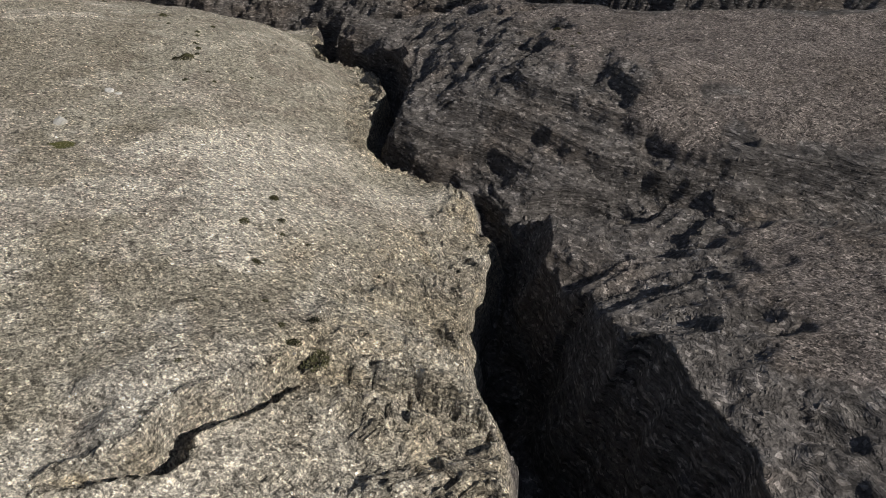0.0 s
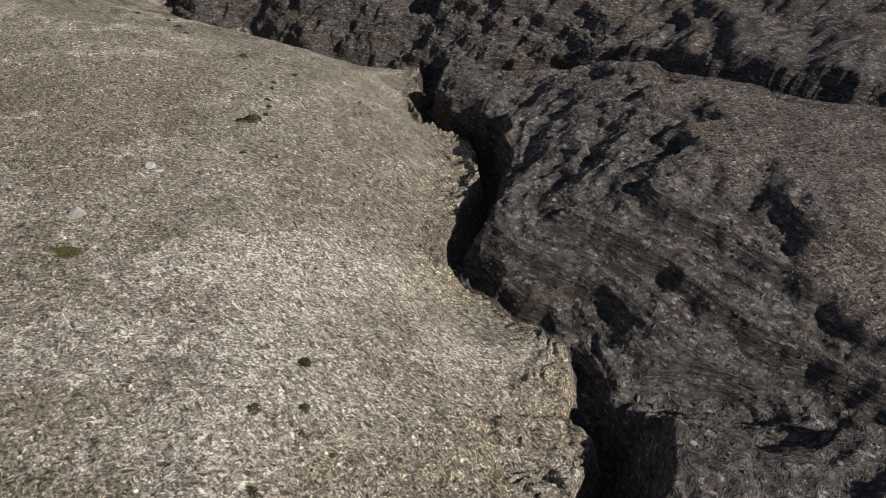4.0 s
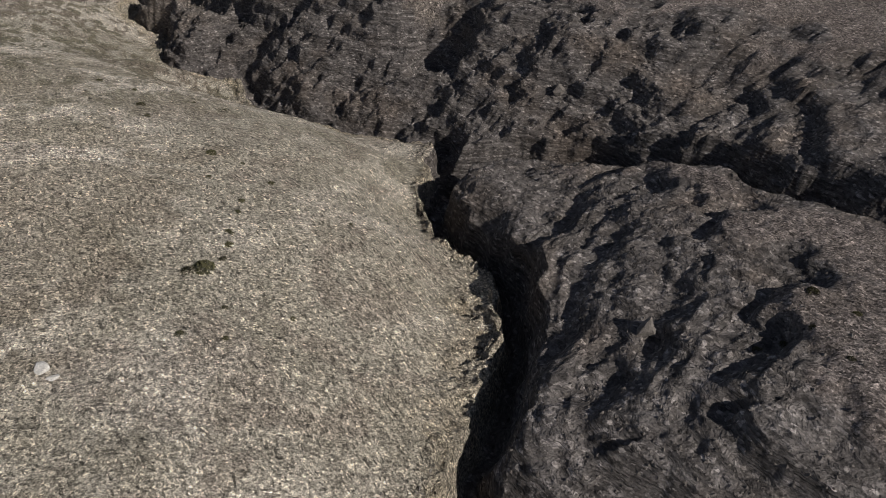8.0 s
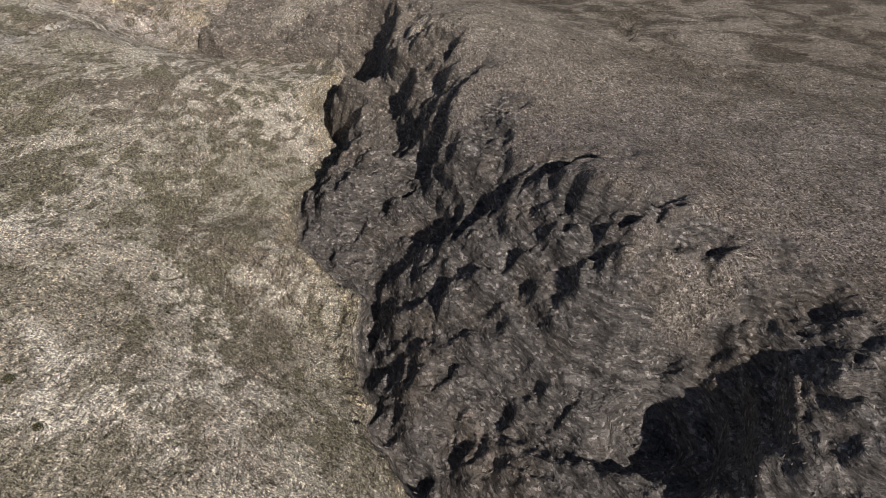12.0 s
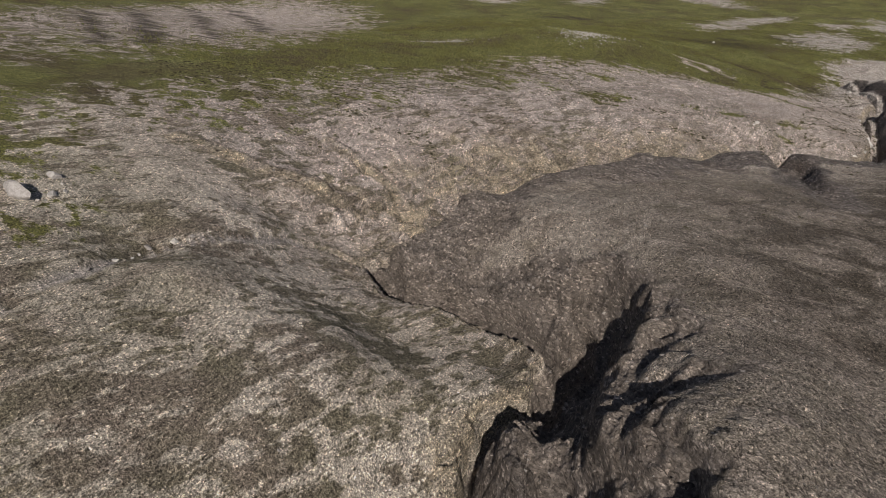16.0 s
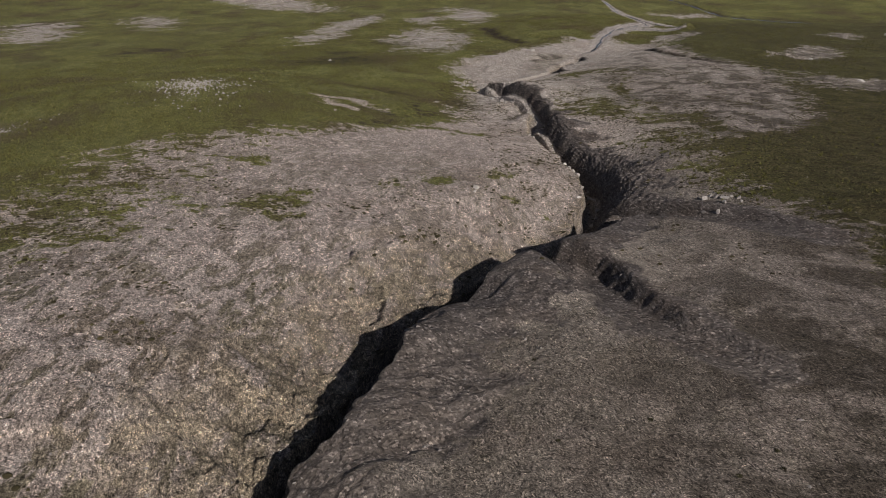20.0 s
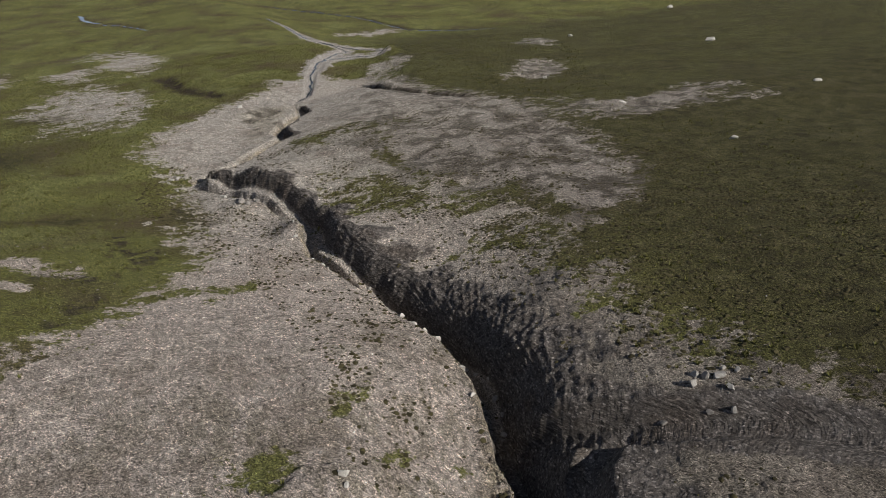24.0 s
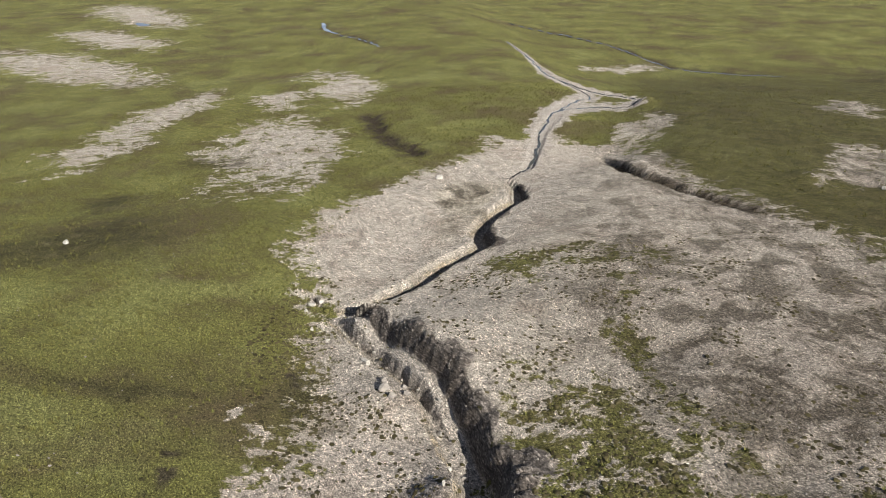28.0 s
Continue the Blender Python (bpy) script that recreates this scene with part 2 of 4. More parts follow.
# side gullies and channels: (x, y, depth, half width) from mouth to head
SIDES = {
    "bench": [(1.1, 13.1, 1, .6), (.3, 13.5, .8, .5), (-1.5, 14.2, .6, .45), (-2.9, 14.7, .5, .4), (-4.5, 14.3, .5, .4), (-5.7, 13.1, .5, .4), (-6.9, 12, .9, .45),
              (-7.1, 10.7, 1.1, .45), (-8.1, 10.3, .5, .3), (-9.3, 10, .3, .3)],
    "shelf": [(2.4, 27.4, .8, 1.1), (6, 28.6, .7, 1.2), (10, 28.6, .8, 1.4), (14, 27, 1, 1.8), (19, 25.5, 1.4, 2.4), (26, 25, 1, 2.4)],
    "canyon": [(-11, 62, 2.5, 1.8), (-6, 63.5, 3, 2), (0, 62, 2.8, 2), (6, 58.5, 2.6, 2), (11, 54, 2.4, 2.2), (16, 50, 2.2, 2.4), (26, 46, 1, 2.4)],
    "alcove": [(-64.6, 110.2, 1.4, 1.4), (-61.4, 108.6, 3.2, 2.3), (-58.8, 105.6, 4.2, 2.9), (-56.4, 102.6, 3.4, 2.5), (-53, 99.6, 2.4, 1.9), (-47.5, 96.2, 2.2, 2), (-43, 92.2, 1.9, 1.9), (-37, 87.6, 1.4, 1.7), (-31.5, 83.4, .9, 1.5)],
    "notch": [(-97, 154, 2.2, 2), (-93, 158.5, 2.4, 2.2), (-87.5, 156.2, 1.8, 2.6), (-83, 151.5, 1.5, 2.4), (-78, 147, .9, 2.2), (-70, 143, .2, 2)],
    "cleft": [(-94, 160, 2.4, 1.8), (-91.5, 166, 1.8, 1.8), (-91, 173, 1.2, 1.6), (-88, 177, .6, 1.4)],
    "ravine": [(-97, 180, 3, 2.2), (-91, 178, 2.4, 2.6), (-85, 177, 1.5, 2.4), (-78, 175.5, .7, 2.2), (-70, 172, .2, 2)],
    "wash": [(-79.5, 97, .8, .6), (-82, 95, .6, .6), (-81, 91, .5, .7), (-77, 87, .4, .7), (-73.5, 81, .4, .8), (-69, 77, .4, .7), (-65.5, 73.5, .3, .7), (-60, 69, .1, .7)],
    "hollow": [(-86.5, 105.5, 1.6, 1.2), (-90, 104, 1.3, 1.2), (-89, 98.5, 1, 1.2), (-90.5, 94.5, 1, 1), (-92, 90, .5, 1), (-95, 84, .2, 1)],
    "rill": [(-88, 105.5, 1.2, 1), (-93, 104, .9, .9), (-96, 102, .6, .8), (-101, 100, .2, .6)],
    "scar": [(-18, 104, .1, .6), (-30, 108, .5, .9), (-33, 109.5, .7, 1), (-36, 115, .7, 1), (-37, 119, .5, .9), (-38, 126, .2, .8)],
    "bank_west": [(-170, 307, .5, 1), (-173, 310, 1, 1.5), (-182, 316, 1, 1.5), (-187, 321, 1, 1.5), (-197, 334, 1, 1.5), (-200, 340, .4, 1)],
    "bank_east": [(-137, 325, .8, 1.2), (-129, 312, 1.3, 1.6), (-121, 306, 1.3, 1.6), (-111, 298, 1, 1.5), (-104, 293, .3, 1)],
    "ditch": [(-250, 433, .5, 1.6), (-267, 447, .6, 1.8), (-294, 462, .7, 2), (-313, 486, .6, 2)],
    "ditch_north": [(-103, 461, .5, 1.4), (-142, 465, .7, 1.6), (-177, 509, .7, 1.6), (-239, 548, .6, 1.6)],
    "braid": [(-152, 305, .9, .7), (-149, 314, .7, 1.1), (-154, 337, .5, 2), (-156, 358, .4, 2.6), (-151, 370, .4, 3.4), (-143, 375, .4, 3), (-139, 382, .5, 1.8), (-140, 388, .5, 1.6),
              (-146, 392, .4, 2), (-154, 392, .4, 2.6), (-163, 395, .5, 2.6), (-173, 405, .5, 2), (-180, 417, .4, 1.3), (-192, 439, .4, .8), (-209, 465, .2, .5)],
    "braid_west": [(-156, 356, .3, 2.4), (-156, 370, .4, 2.6), (-154, 384, .4, 2.2), (-160, 391, .4, 2), (-166, 395, .3, 2)],
}
WALK = COURSE + COURSE_DOWN


def nearest(x, y, line):
    """For points: squared distance, signed side (east positive) and place along a polyline, as index plus fraction."""
    best, side, where = np.full(x.shape, 1e12), np.zeros(x.shape), np.zeros(x.shape)
    for k in range(len(line) - 1):
        (ax, ay), (bx, by) = line[k][:2], line[k + 1][:2]
        dx, dy = bx - ax, by - ay
        t = np.clip(((x - ax) * dx + (y - ay) * dy) / (dx * dx + dy * dy), 0, 1)
        ex, ey = x - ax - t * dx, y - ay - t * dy
        d = ex * ex + ey * ey
        closer = d < best
        best = np.where(closer, d, best)
        where = np.where(closer, k + t, where)
        side = np.where(closer, np.sign(dy * ex - dx * ey), side)
    return best, side, where


def grow(start, end, first, rate, cap):
    out, d = [start], first
    while out[-1] < end:
        out.append(out[-1] + d)
        d = min(d * rate, cap)
    return out


# lift of the east rim above the slot
RIM = [0, 0, 0, 0, 0, 0, 0, 0, 0, 0, 0, 0, 0, 0, 0, 0, 0, 0, 0, 0, 0, 0, 0, 0, 0, 0, 0, 0, 0.2, 0.3, 0.3, 0.3, 0.3, 0.3, 0.5, 0.7, 1, 1.2, 1.3,
       1.4, 1.4, 1.4, 1.4, 1.3, 1.2, 1, 0.8, 0.3, 0, 0, 0, 0, 0, 0, 0, 0, 0, 0, 0, 0, 0, 0, 0, 0]
# depth of the hollow between the slot and the rim
SCOOP = [0.15, 0.15, 0.15, 0.1, 0.05, 0, 0, 0, 0.05, 0.1, 0.2, 0.25, 0.25, 0.2, 0.3, 0.4, 0.6, 0.8, 0.9, 1, 1, 1, 1, 1, 0.8, 0.6, 0.5, 0.4, 0.3, 0.2, 0.2, 0,
         0, 0, 0, 0, 0, 0, 0, 0, 0, 0, 0, 0, 0, 0, 0, 0, 0, 0, 0, 0, 0, 0, 0, 0, 0, 0, 0, 0, 0, 0, 0, 0]
# swells of the ground: (x, y, height, radius)
SWELLS_EAST = [(-2.2, 42.5, 0.4, 11), (-34.3, 81.2, -2.3, 4.5), (-22.2, 82.9, 1.8, 4.5), (3.8, 25.4, 1.5, 3), (16.3, 25.1, -1.5, 7), (-2.7, 48.9, 1.9, 3), (-14.3, 77.8, -2, 3), (-3.4, 71.8, 1.7, 3), (-3.7, 66.9, -0.9, 3), (7.2, 16, 0.7, 7),
               (-2.3, 41.3, 1.3, 3), (-9.7, 74.1, 1, 3), (11.5, 35.7, 0.8, 3), (3, 38, 0.6, 3), (-21.8, 74.6, 0.5, 7), (1.7, 32.1, -0.7, 3), (14.2, 47.2, -0.7, 7), (4.5, 28.1, 0.8, 3), (3.8, 68.9, 0.8, 3), (0.6, 66.6, -0.6, 3)]
HUMPS = [(-42.9, 88.5, 1.3, 11), (-80.1, 111, 0.8, 11), (-2.2, 49.5, -1.3, 3), (-2.2, 42.5, -1.2, 3), (-22.2, 82.9, 0.8, 7), (-119.1, 215.1, 0.8, 7), (-51.7, 97.2, 0.7, 4.5), (-1.4, 68.7, 0.3, 11), (-90.4, 133, -0.6, 3), (-143.2, 245, -0.7, 3), (-86.6, 110.2, 1.1, 3), (-86, 113.1, -1.1, 3), (3.8, 25.4, 0.2, 11), (-40.6, 96.2, -0.6, 3), (-79.8, 156.4, -0.5, 4.5), (-59.8, 106.4, 0.5, 3), (-16.8, 75.7, 0.8, 3), (-14.3, 77.8, -0.6, 3), (-34.3, 81.2, -0.5, 3), (-93, 194.5, -0.4, 3), (-86.7, 149.4, 0.5, 3)]
SWELLS_EAST_LOWER = [(-81.7, 104.3, 2.3, 11), (-137, 240.6, 3.6, 11), (-47.6, 95.5, 1.7, 11), (-119.1, 215.1, 1.9, 11), (-137.4, 379.1, 2.6, 3), (-92.4, 133.2, 0.7, 11), (-62.1, 105.9, -1.6, 3), (-147.9, 244.6, 1.3, 4.5), (-92.6, 156.1, 1.4, 11), (-136.3, 325.9, -1.4, 11), (-99.1, 189.4, 1.5, 4.5),
                     (-92.8, 145.8, -1.2, 3), (-51.7, 97.2, 1.4, 3), (-152.2, 308, -1.1, 11), (-113.4, 249.4, -0.9, 4.5), (-118, 309.4, -0.9, 11), (-101.5, 208, -0.7, 11), (-84.5, 121.5, 0.9, 3), (-51.3, 101.9, -0.8, 3), (-147.9, 244.6, 1.3, 3), (-100.6, 235.2, -0.6, 3), (-92.8, 134.7, 1, 3)]
SWELLS_WEST = [(-59.7, 94.1, 1.4, 10), (-101.8, 191.3, 1.7, 10), (-89.9, 94.1, 1.5, 3.5), (-125, 221.5, 1.3, 3.5), (-9.6, 53.8, -1.3, 3.5), (-100.4, 147.8, 1, 10), (-92.6, 111.3, -0.8, 10),
               (-47.6, 88.5, -0.7, 3.5), (-131.5, 230.8, -0.8, 3.5), (-71.1, 96.6, 0.9, 3.5), (-137.9, 233.6, 0.7, 3.5), (-93.2, 122.7, 0.7, 3.5), (-184, 180.2, -0.6, 3.5), (-59.7, 94.1, 1.3, 6)]
RELIEF = [0.45, 0.45, 0.45, 0.45, 0.45, 0.35, 0.3, 0.3, 0.35, 0.3, 0.32, 0.32, 0.32, 0.5, 0.6, 0.7, 0.7, 0.75, 0.8, 0.8, 0.8, 0.8, 0.75, 0.8, 0.7,
          0.65, 0.6, 0.55, 0.5, 0.5, 0.6, 0.6, 0.6, 0.55, 0.5, 0.4, 0.35, 0.35, 0.35, 0.35, 0.35, 0.35, 0.35, 0.35, 0.3, 0.28, 0.25, 0.25,
          0.25, 0.25, 0.25, 0.25, 0.25, 0.25, 0.3, 0.3, 0.3, 0.3, 0.3, 0.3, 0.3, 0.3, 0.3, 0.3]
ROUGH_WEST = [6, 7, 9, 10, 9, 6, 0.8, 0.8, 1.5, 4, 4, 2, 1, 0.8, 0.8, 1, 1, 1, 1, 1.2, 1, 1, 1.5, 2, 2, 2, 1.5, 1.5, 1.5, 1.5, 1.5, 2, 4, 6, 9, 12, 14,
              15, 15, 14, 12, 12, 11, 10, 8, 5, 2, 1.2, 1, 1, 1, 1, 1, 1.2, 1, 0.3, 0.3, 0.3, 0.3, 0.3, 0.3, 0.3, 0.3, 0.3]
# bare ground in the grass of the plain: (x, y, long, short, turn)
BARE = [(-154, 200, 6, 2.5, 30), (-150, 195, 4, 1.5, 20), (-156, 275, 25, 8, -82), (-118, 286, 26, 11, -9), (-128, 251, 19, 12, -15), (-103, 256, 19, 15, -71), (-136, 314, 24, 9, -49), (-131, 350, 13, 6, 89),
        (-89, 331, 18, 5, -106), (-88, 398, 12, 6, -88), (-202, 302, 27, 13, -59), (-226, 366, 22, 9, -44), (-231, 343, 11, 6, -59), (-246, 308, 38, 6, 109)]
BARE_FAR = [(-374, 412, 36, 11, -17), (-340, 359, 50, 14, -11), (-432, 482, 59, 15, -28), (-135, 225, 9, 7, -60), (-148, 226, 3, 1, -101), (-252, 326, 18, 3, -83),
            (-68, 282, 24, 7, 23), (-90, 236, 13, 11, 3), (-330, 240, 31, 10, -35), (-320, 281, 25, 8, -33), (-226, 103, 88, 32, -28), (-158, 452, 14, 6, 50)]
# torn peat, brown and lush turf on the plain, grassy furrows of the far pale hill
PEAT_SPOTS = [(-258, 231, 13, 4, 55), (-145, 213, 6.5, 2.2, -30), (-145, 203, 6, 2.2, 40), (-137, 193, 3.5, 1.2, 50), (-152, 231, 3, 1, 20)]
BROWN_TURF = [(-195, 246, 14, 9, 60), (-147, 232, 4, 3, 0), (-209, 291, 9, 4, 40), (-206, 262, 8, 4, 80), (-160, 222, 6, 2.5, 30), (-152, 290, 3, 12, 20)]
LUSH = [(-170, 243, 10, 5, 60), (-178, 275, 7, 4, 70), (-170, 334, 8, 4, 40), (-209, 383, 10, 5, 30), (-186, 225, 8, 4, 50), (-131, 330, 9, 5, 60), (-120, 215, 3, 1.5, 30)]
FURROWS = [[(-230, 72), (-190, 75), (-150, 78)], [(-250, 84), (-200, 86), (-155, 85)], [(-270, 100), (-215, 99), (-172, 96)], [(-270, 114), (-230, 113), (-198, 110)]]
# brownish soil patches on the west bank
BROWN = [(-21.5, 36, 5, 2.5, 20), (-24, 42, 6, 2.5, 0), (-31, 48, 7, 3, 20), (-12, 15, 4, 2.5, 30), (-10.5, 18.5, 3, 1.5, 0), (-6, 15, 3, 1.2, 20), (-15, 27, 3, 2, 0),
         (-36, 55, 8, 4, 20), (-13.6, 31, 3, 1.2, 20), (-21, 49.5, 4, 1.5, 30), (-20, 46, 3, 1.2, 10), (-40, 62, 7, 3, 30), (-27, 38, 6, 3, 40)]
MOSS = [(-98, 225, 11, 4.5, -35), (-113, 169, 4, 2, -74), (-112, 180, 3, 1.5, -82), (-127, 268, 12, 5, 10), (-90, 209, 11, 6, -25), (-133, 197, 4, 2, 30), (-114, 248, 15, 2.5, -60), (-118, 233, 9, 4, -36), (-104, 172, 2, 1, 0),
        (-134, 160, 5, 2, 20), (-122, 150, 4, 2, 40), (-128, 138, 6, 2, 20)]
# edge of the closed grass: (way down the valley, offset) on both sides
GRASS_WEST = [(60, -150), (97, -37), (117, -45), (134, -32), (151, -30), (169, -44), (187, -44), (208, -56), (225, -40), (232, -31), (238, -25), (247, -16), (257, -9), (268, -7), (277, -5), (290, -5), (298, -10), (307, -18), (322, -21), (336, -18), (356, -9), (420, -40)]
GRASS_EAST = [(60, 300), (150, 60), (168, 42), (184, 32), (197, 20), (211, 15), (224, 18), (233, 36), (245, 48), (262, 56), (282, 63), (296, 62), (315, 48), (335, 30), (354, 20), (372, -50), (420, -60)]

S = np.array(grow(-40, -3, 3, 0.93, 3)[:-1] + list(np.arange(0, 118, .115)) + list(np.arange(118, 300, .22)) + grow(300, 2500, .3, 1.024, 60))
V = np.array([-a for a in grow(14, 1500, .3, 1.045, 60)][::-1] + list(np.arange(-13.8, -3, .2)) + list(np.arange(-3, 18, .09)) + list(np.arange(18, 20, .2)) + grow(20.1, 1500, .3, 1.045, 60))
STATIONS = STATIONS_SOUTH + STATIONS_NORTH + STATIONS_PLAIN
LAND = np.array(HEIGHTS_SOUTH + HEIGHTS_NORTH + HEIGHTS_PLAIN)
base = cardinal(S, STATIONS) @ LAND @ cardinal(V, REACH).T
GN = (cardinal(S, AXIS_S) @ np.array(AXIS_N))[:, None] + V[None, :]
GS = np.repeat(S[:, None], len(V), 1)
X, Y = ALONG[0] * GS + ACROSS[0] * GN, ALONG[1] * GS + ACROSS[1] * GN
base = base - 0.03 * np.clip(GS - 450, 0, 1500)
for kx, ky, kh, kr in KNOLLS + KNOLLS_NORTH:
    base = base + kh * np.exp(-((X - kx) ** 2 + (Y - ky) ** 2) / kr ** 2)

near = np.abs(V)[None, :] + 0 * GS < 70
px, py = X[near], Y[near]
wob = (.5 * perlin(px / 3.1, py / 3.1, 1) + .25 * perlin(px / 1.1, py / 1.1, 2)) * (1 - .65 * step(150, 205, GS[near]))
d2, side, where = nearest(px + wob, py + .6 * wob, WALK)
dist = np.sqrt(d2) * side
idx = np.arange(len(WALK))


def along(values):
    return np.interp(where, idx, values)


depth, floor_w, wall_w, reach, rough_w = along(SLOT_DEPTH), along(SLOT_FLOOR), along(SLOT_WALL), along(ROCK_REACH), along(ROUGH_WEST)
line = np.array(WALK)
arc = along(np.concatenate([[0], np.cumsum(np.hypot(*np.diff(line, axis=0).T))]))
past = np.where(where >= len(WALK) - 1.001, 0, 1)
slope = np.clip((dist - .4 - floor_w) / wall_w, 0, 1)
east = np.where(where > 44, (1 - slope) ** 1.9, 1 - slope ** 1.3)
cut = depth * np.where(dist < .4 + floor_w, step(-.2 - .7 * step(45, 48, where), np.maximum(.45, .62 * floor_w), dist), np.clip(east, 0, 1)) * past
edge_noise = fbm(px / 4, py / 4, 3, 4)
foot = (floor_w + .1) * step(45, 47, where)
rock = step(foot, foot + .8, dist) * (1 - step(.75, 1.15, dist / reach + .35 * edge_noise)) * past
rough = step(-1, -.15, dist / rough_w - .25 * edge_noise) * (1 - step(-.1, .4, dist)) * past
for name, course in SIDES.items():
    e2, eside, ewhere = nearest(px + wob, py + .6 * wob, course)
    k = np.arange(len(course))
    hw = np.interp(ewhere, k, [p[3] for p in course])
    e = np.sqrt(e2) / hw
    a = np.interp(ewhere, k, [p[2] for p in course]) * (1 - step(.35, 1.15, e))
    if name in ("canyon", "alcove", "notch", "cleft", "ravine", "shelf"):
        rock = np.maximum(rock, (1 - step(1.0, 2.0, e + .5 * edge_noise)) * step(0, .6, dist))
        a = a * step(-.2, .4, dist)
    cut = np.maximum(cut, a) + .25 * np.minimum(cut, a)
    if name == "bench":
        scarp = .55 * step(-.1, .6, eside * np.sqrt(e2)) * (1 - step(.6, 4.5, np.sqrt(e2))) * np.clip(ewhere, 0, 1) * np.clip(9 - ewhere, 0, 1) * (1 - step(-1, 0, dist))
    if name in ("hollow", "rill", "bench"):
        rough = np.maximum(rough, 1 - step(.8, 2.0, e + .4 * edge_noise))

# the north wall of the canyon
c2, cside, cwhere = nearest(px + wob, py + .6 * wob, SIDES["canyon"])
north_d = np.where(dist > 0, -cside * np.sqrt(c2), -1)
north_t = np.where(north_d > 0, north_d / np.interp(cwhere, range(7), [16, 15, 14.5, 14, 13, 12, 8]), 9)
north_rock = step(0, .8, north_d) * (1 - step(.8, 1.1, north_t + .3 * edge_noise))
rock = np.maximum(rock, north_rock)
arc = np.where(north_t < np.abs(dist) / reach, arc - 3.5 * cwhere, arc)

Z = base.copy()
wall = rock * step(.1, 1.1, dist) + rock * step(.5, 2, -dist)
# buttresses run down the wall, hollows and pockets between them


def saw(u):
    """Slow rise, quick fall."""
    f = u - np.floor(u)
    return f - step(.74, 1, f)


ribs = np.interp(where, [0, 13, 15, 23, 26, 30, 36], [.35, .35, 1, 1, .4, .35, .1]) * (
    1.0 * saw(arc / 9.5 + .6 * perlin(px / 8, py / 8, 21) + dist / 30) + .3 * saw(arc / 4.1 + .6 * perlin(px / 4, py / 4, 22) - dist / 25) - .4) + .06 * ridged(arc / 2.2, dist / 9, 2, 48)
lumps = .6 * fbm(px / 6.5, py / 6.5, 2, 12) + .2 * ridged(px / 3.6, py / 2.8, 2, 13)
twist_x, twist_y = px + .35 * perlin(px / 1.4, py / 1.4, 62), py + .35 * perlin(px / 1.4, py / 1.4, 63)
knobby = np.interp(where, [0, 4, 8, 9, 12, 13, 24, 27, 34, 46, 50], [.5, .5, .35, .8, .8, .85, .9, .7, .6, .8, 1.2])
chips = .2 * knobby * billow(twist_x / 2.3, twist_y / 1.9, 4, 23, .6) + .05 * billow(px / .5, py / .42, 2, 14) + .03 * perlin(px / .3, py / .3, 65)
strength = along(RELIEF)
t = np.minimum(dist / reach, north_t)
wall = wall * (1 - step(.92, 1.25, t)) * np.interp(where, [26, 29, 33, 36, 44, 47], [1, 1, 1, .4, .4, .9])
bend_x, bend_y = px + .5 * perlin(px / 2, py / 2, 32), py + .5 * perlin(px / 2, py / 2, 33)
pockets = np.interp(where, [0, 8, 13, 15, 30, 34], [.4, .25, .25, .6, .6, .15]) * ((.8 * step(.16, .42, perlin(bend_x / 4.2, bend_y / 3.1, 34))) + .15 * step(.14, .40, perlin(bend_x / 1.7, bend_y / 1.3, 35)) * step(-.15, .25, perlin(px / 7, py / 7, 36)))
knobs = np.exp(-((t - .85) / .16) ** 2) * (.3 * ridged(bend_x / 1.5, bend_y / 1.3, 1, 37) - .2 * step(.1, .35, perlin(bend_x / 1.3, bend_y / 1.1, 38)))
scoop = along(SCOOP) * step(.22, .62, t) * (1 - step(.8, .95, t + .2 * edge_noise)) * np.clip(.95 + 1.1 * perlin(px / 5, py / 5, 31), .45, 1.5) * past
lift = along(RIM) * step(0, 1, (dist - .4 - floor_w) / wall_w) * (1 - step(2, 9, dist - floor_w)) * past
swell = 0
for spots, gate in ((SWELLS_EAST + SWELLS_EAST_LOWER + HUMPS, step(.3, 1.5, dist)), (SWELLS_WEST, 1 - step(-.4, .4, dist))):
    for kx, ky, kh, kr in spots:
        swell = swell + gate * kh * np.exp(-((px - kx) ** 2 + (py - ky) ** 2) / kr ** 2)
smooth = base[near] + swell + scarp - cut - scoop + lift + wall * strength * (ribs + lumps - .1)


def ledges(level, rise, sharp):
    """Turns a slope into treads and risers."""
    f = level / rise - np.floor(level / rise)
    return rise * (f ** sharp - f)


# beds of the rock stand out as long ledges that dip gently
dip = smooth + .06 * px - .05 * py + .45 * perlin(px / 9, py / 9, 15) + .03 * perlin(px / 1.2, py / 1.2, 29)
bedded = np.clip(.8 + .8 * perlin(px / 5, py / 5, 16) + .35 * perlin(px / 1.3, py / 1.3, 59), .05, 1)
z = smooth + wall * (bedded * (.75 * (1 - step(42, 45, where)) * ledges(dip, 1.25, 6) + .9 * ledges(dip, .42, 3)) + strength * (1 - step(33, 35, where)) * (knobs - .65 * pockets) + chips * (.4 + .6 * strength) + step(44, 46, where) * (.11 * ridged(px / 1.1, py / .9, 2, 57) + .16 * fbm(px / 2.4, py / 2.2, 2, 58)))
rills = ridged(arc / 1.7 + .3 * perlin(px / 3, py / 3, 24), dist / 9, 3, 25)
plates = z + 1.3 * fbm(px / 4.5, py / 3.6, 3, 28) + .06 * px
crack = plates / .36 - np.floor(plates / .36)
crack = np.exp(-((crack - .88) / .09) ** 2) * step(-.05, .3, perlin(px / 2.2, py / 2.2, 49))
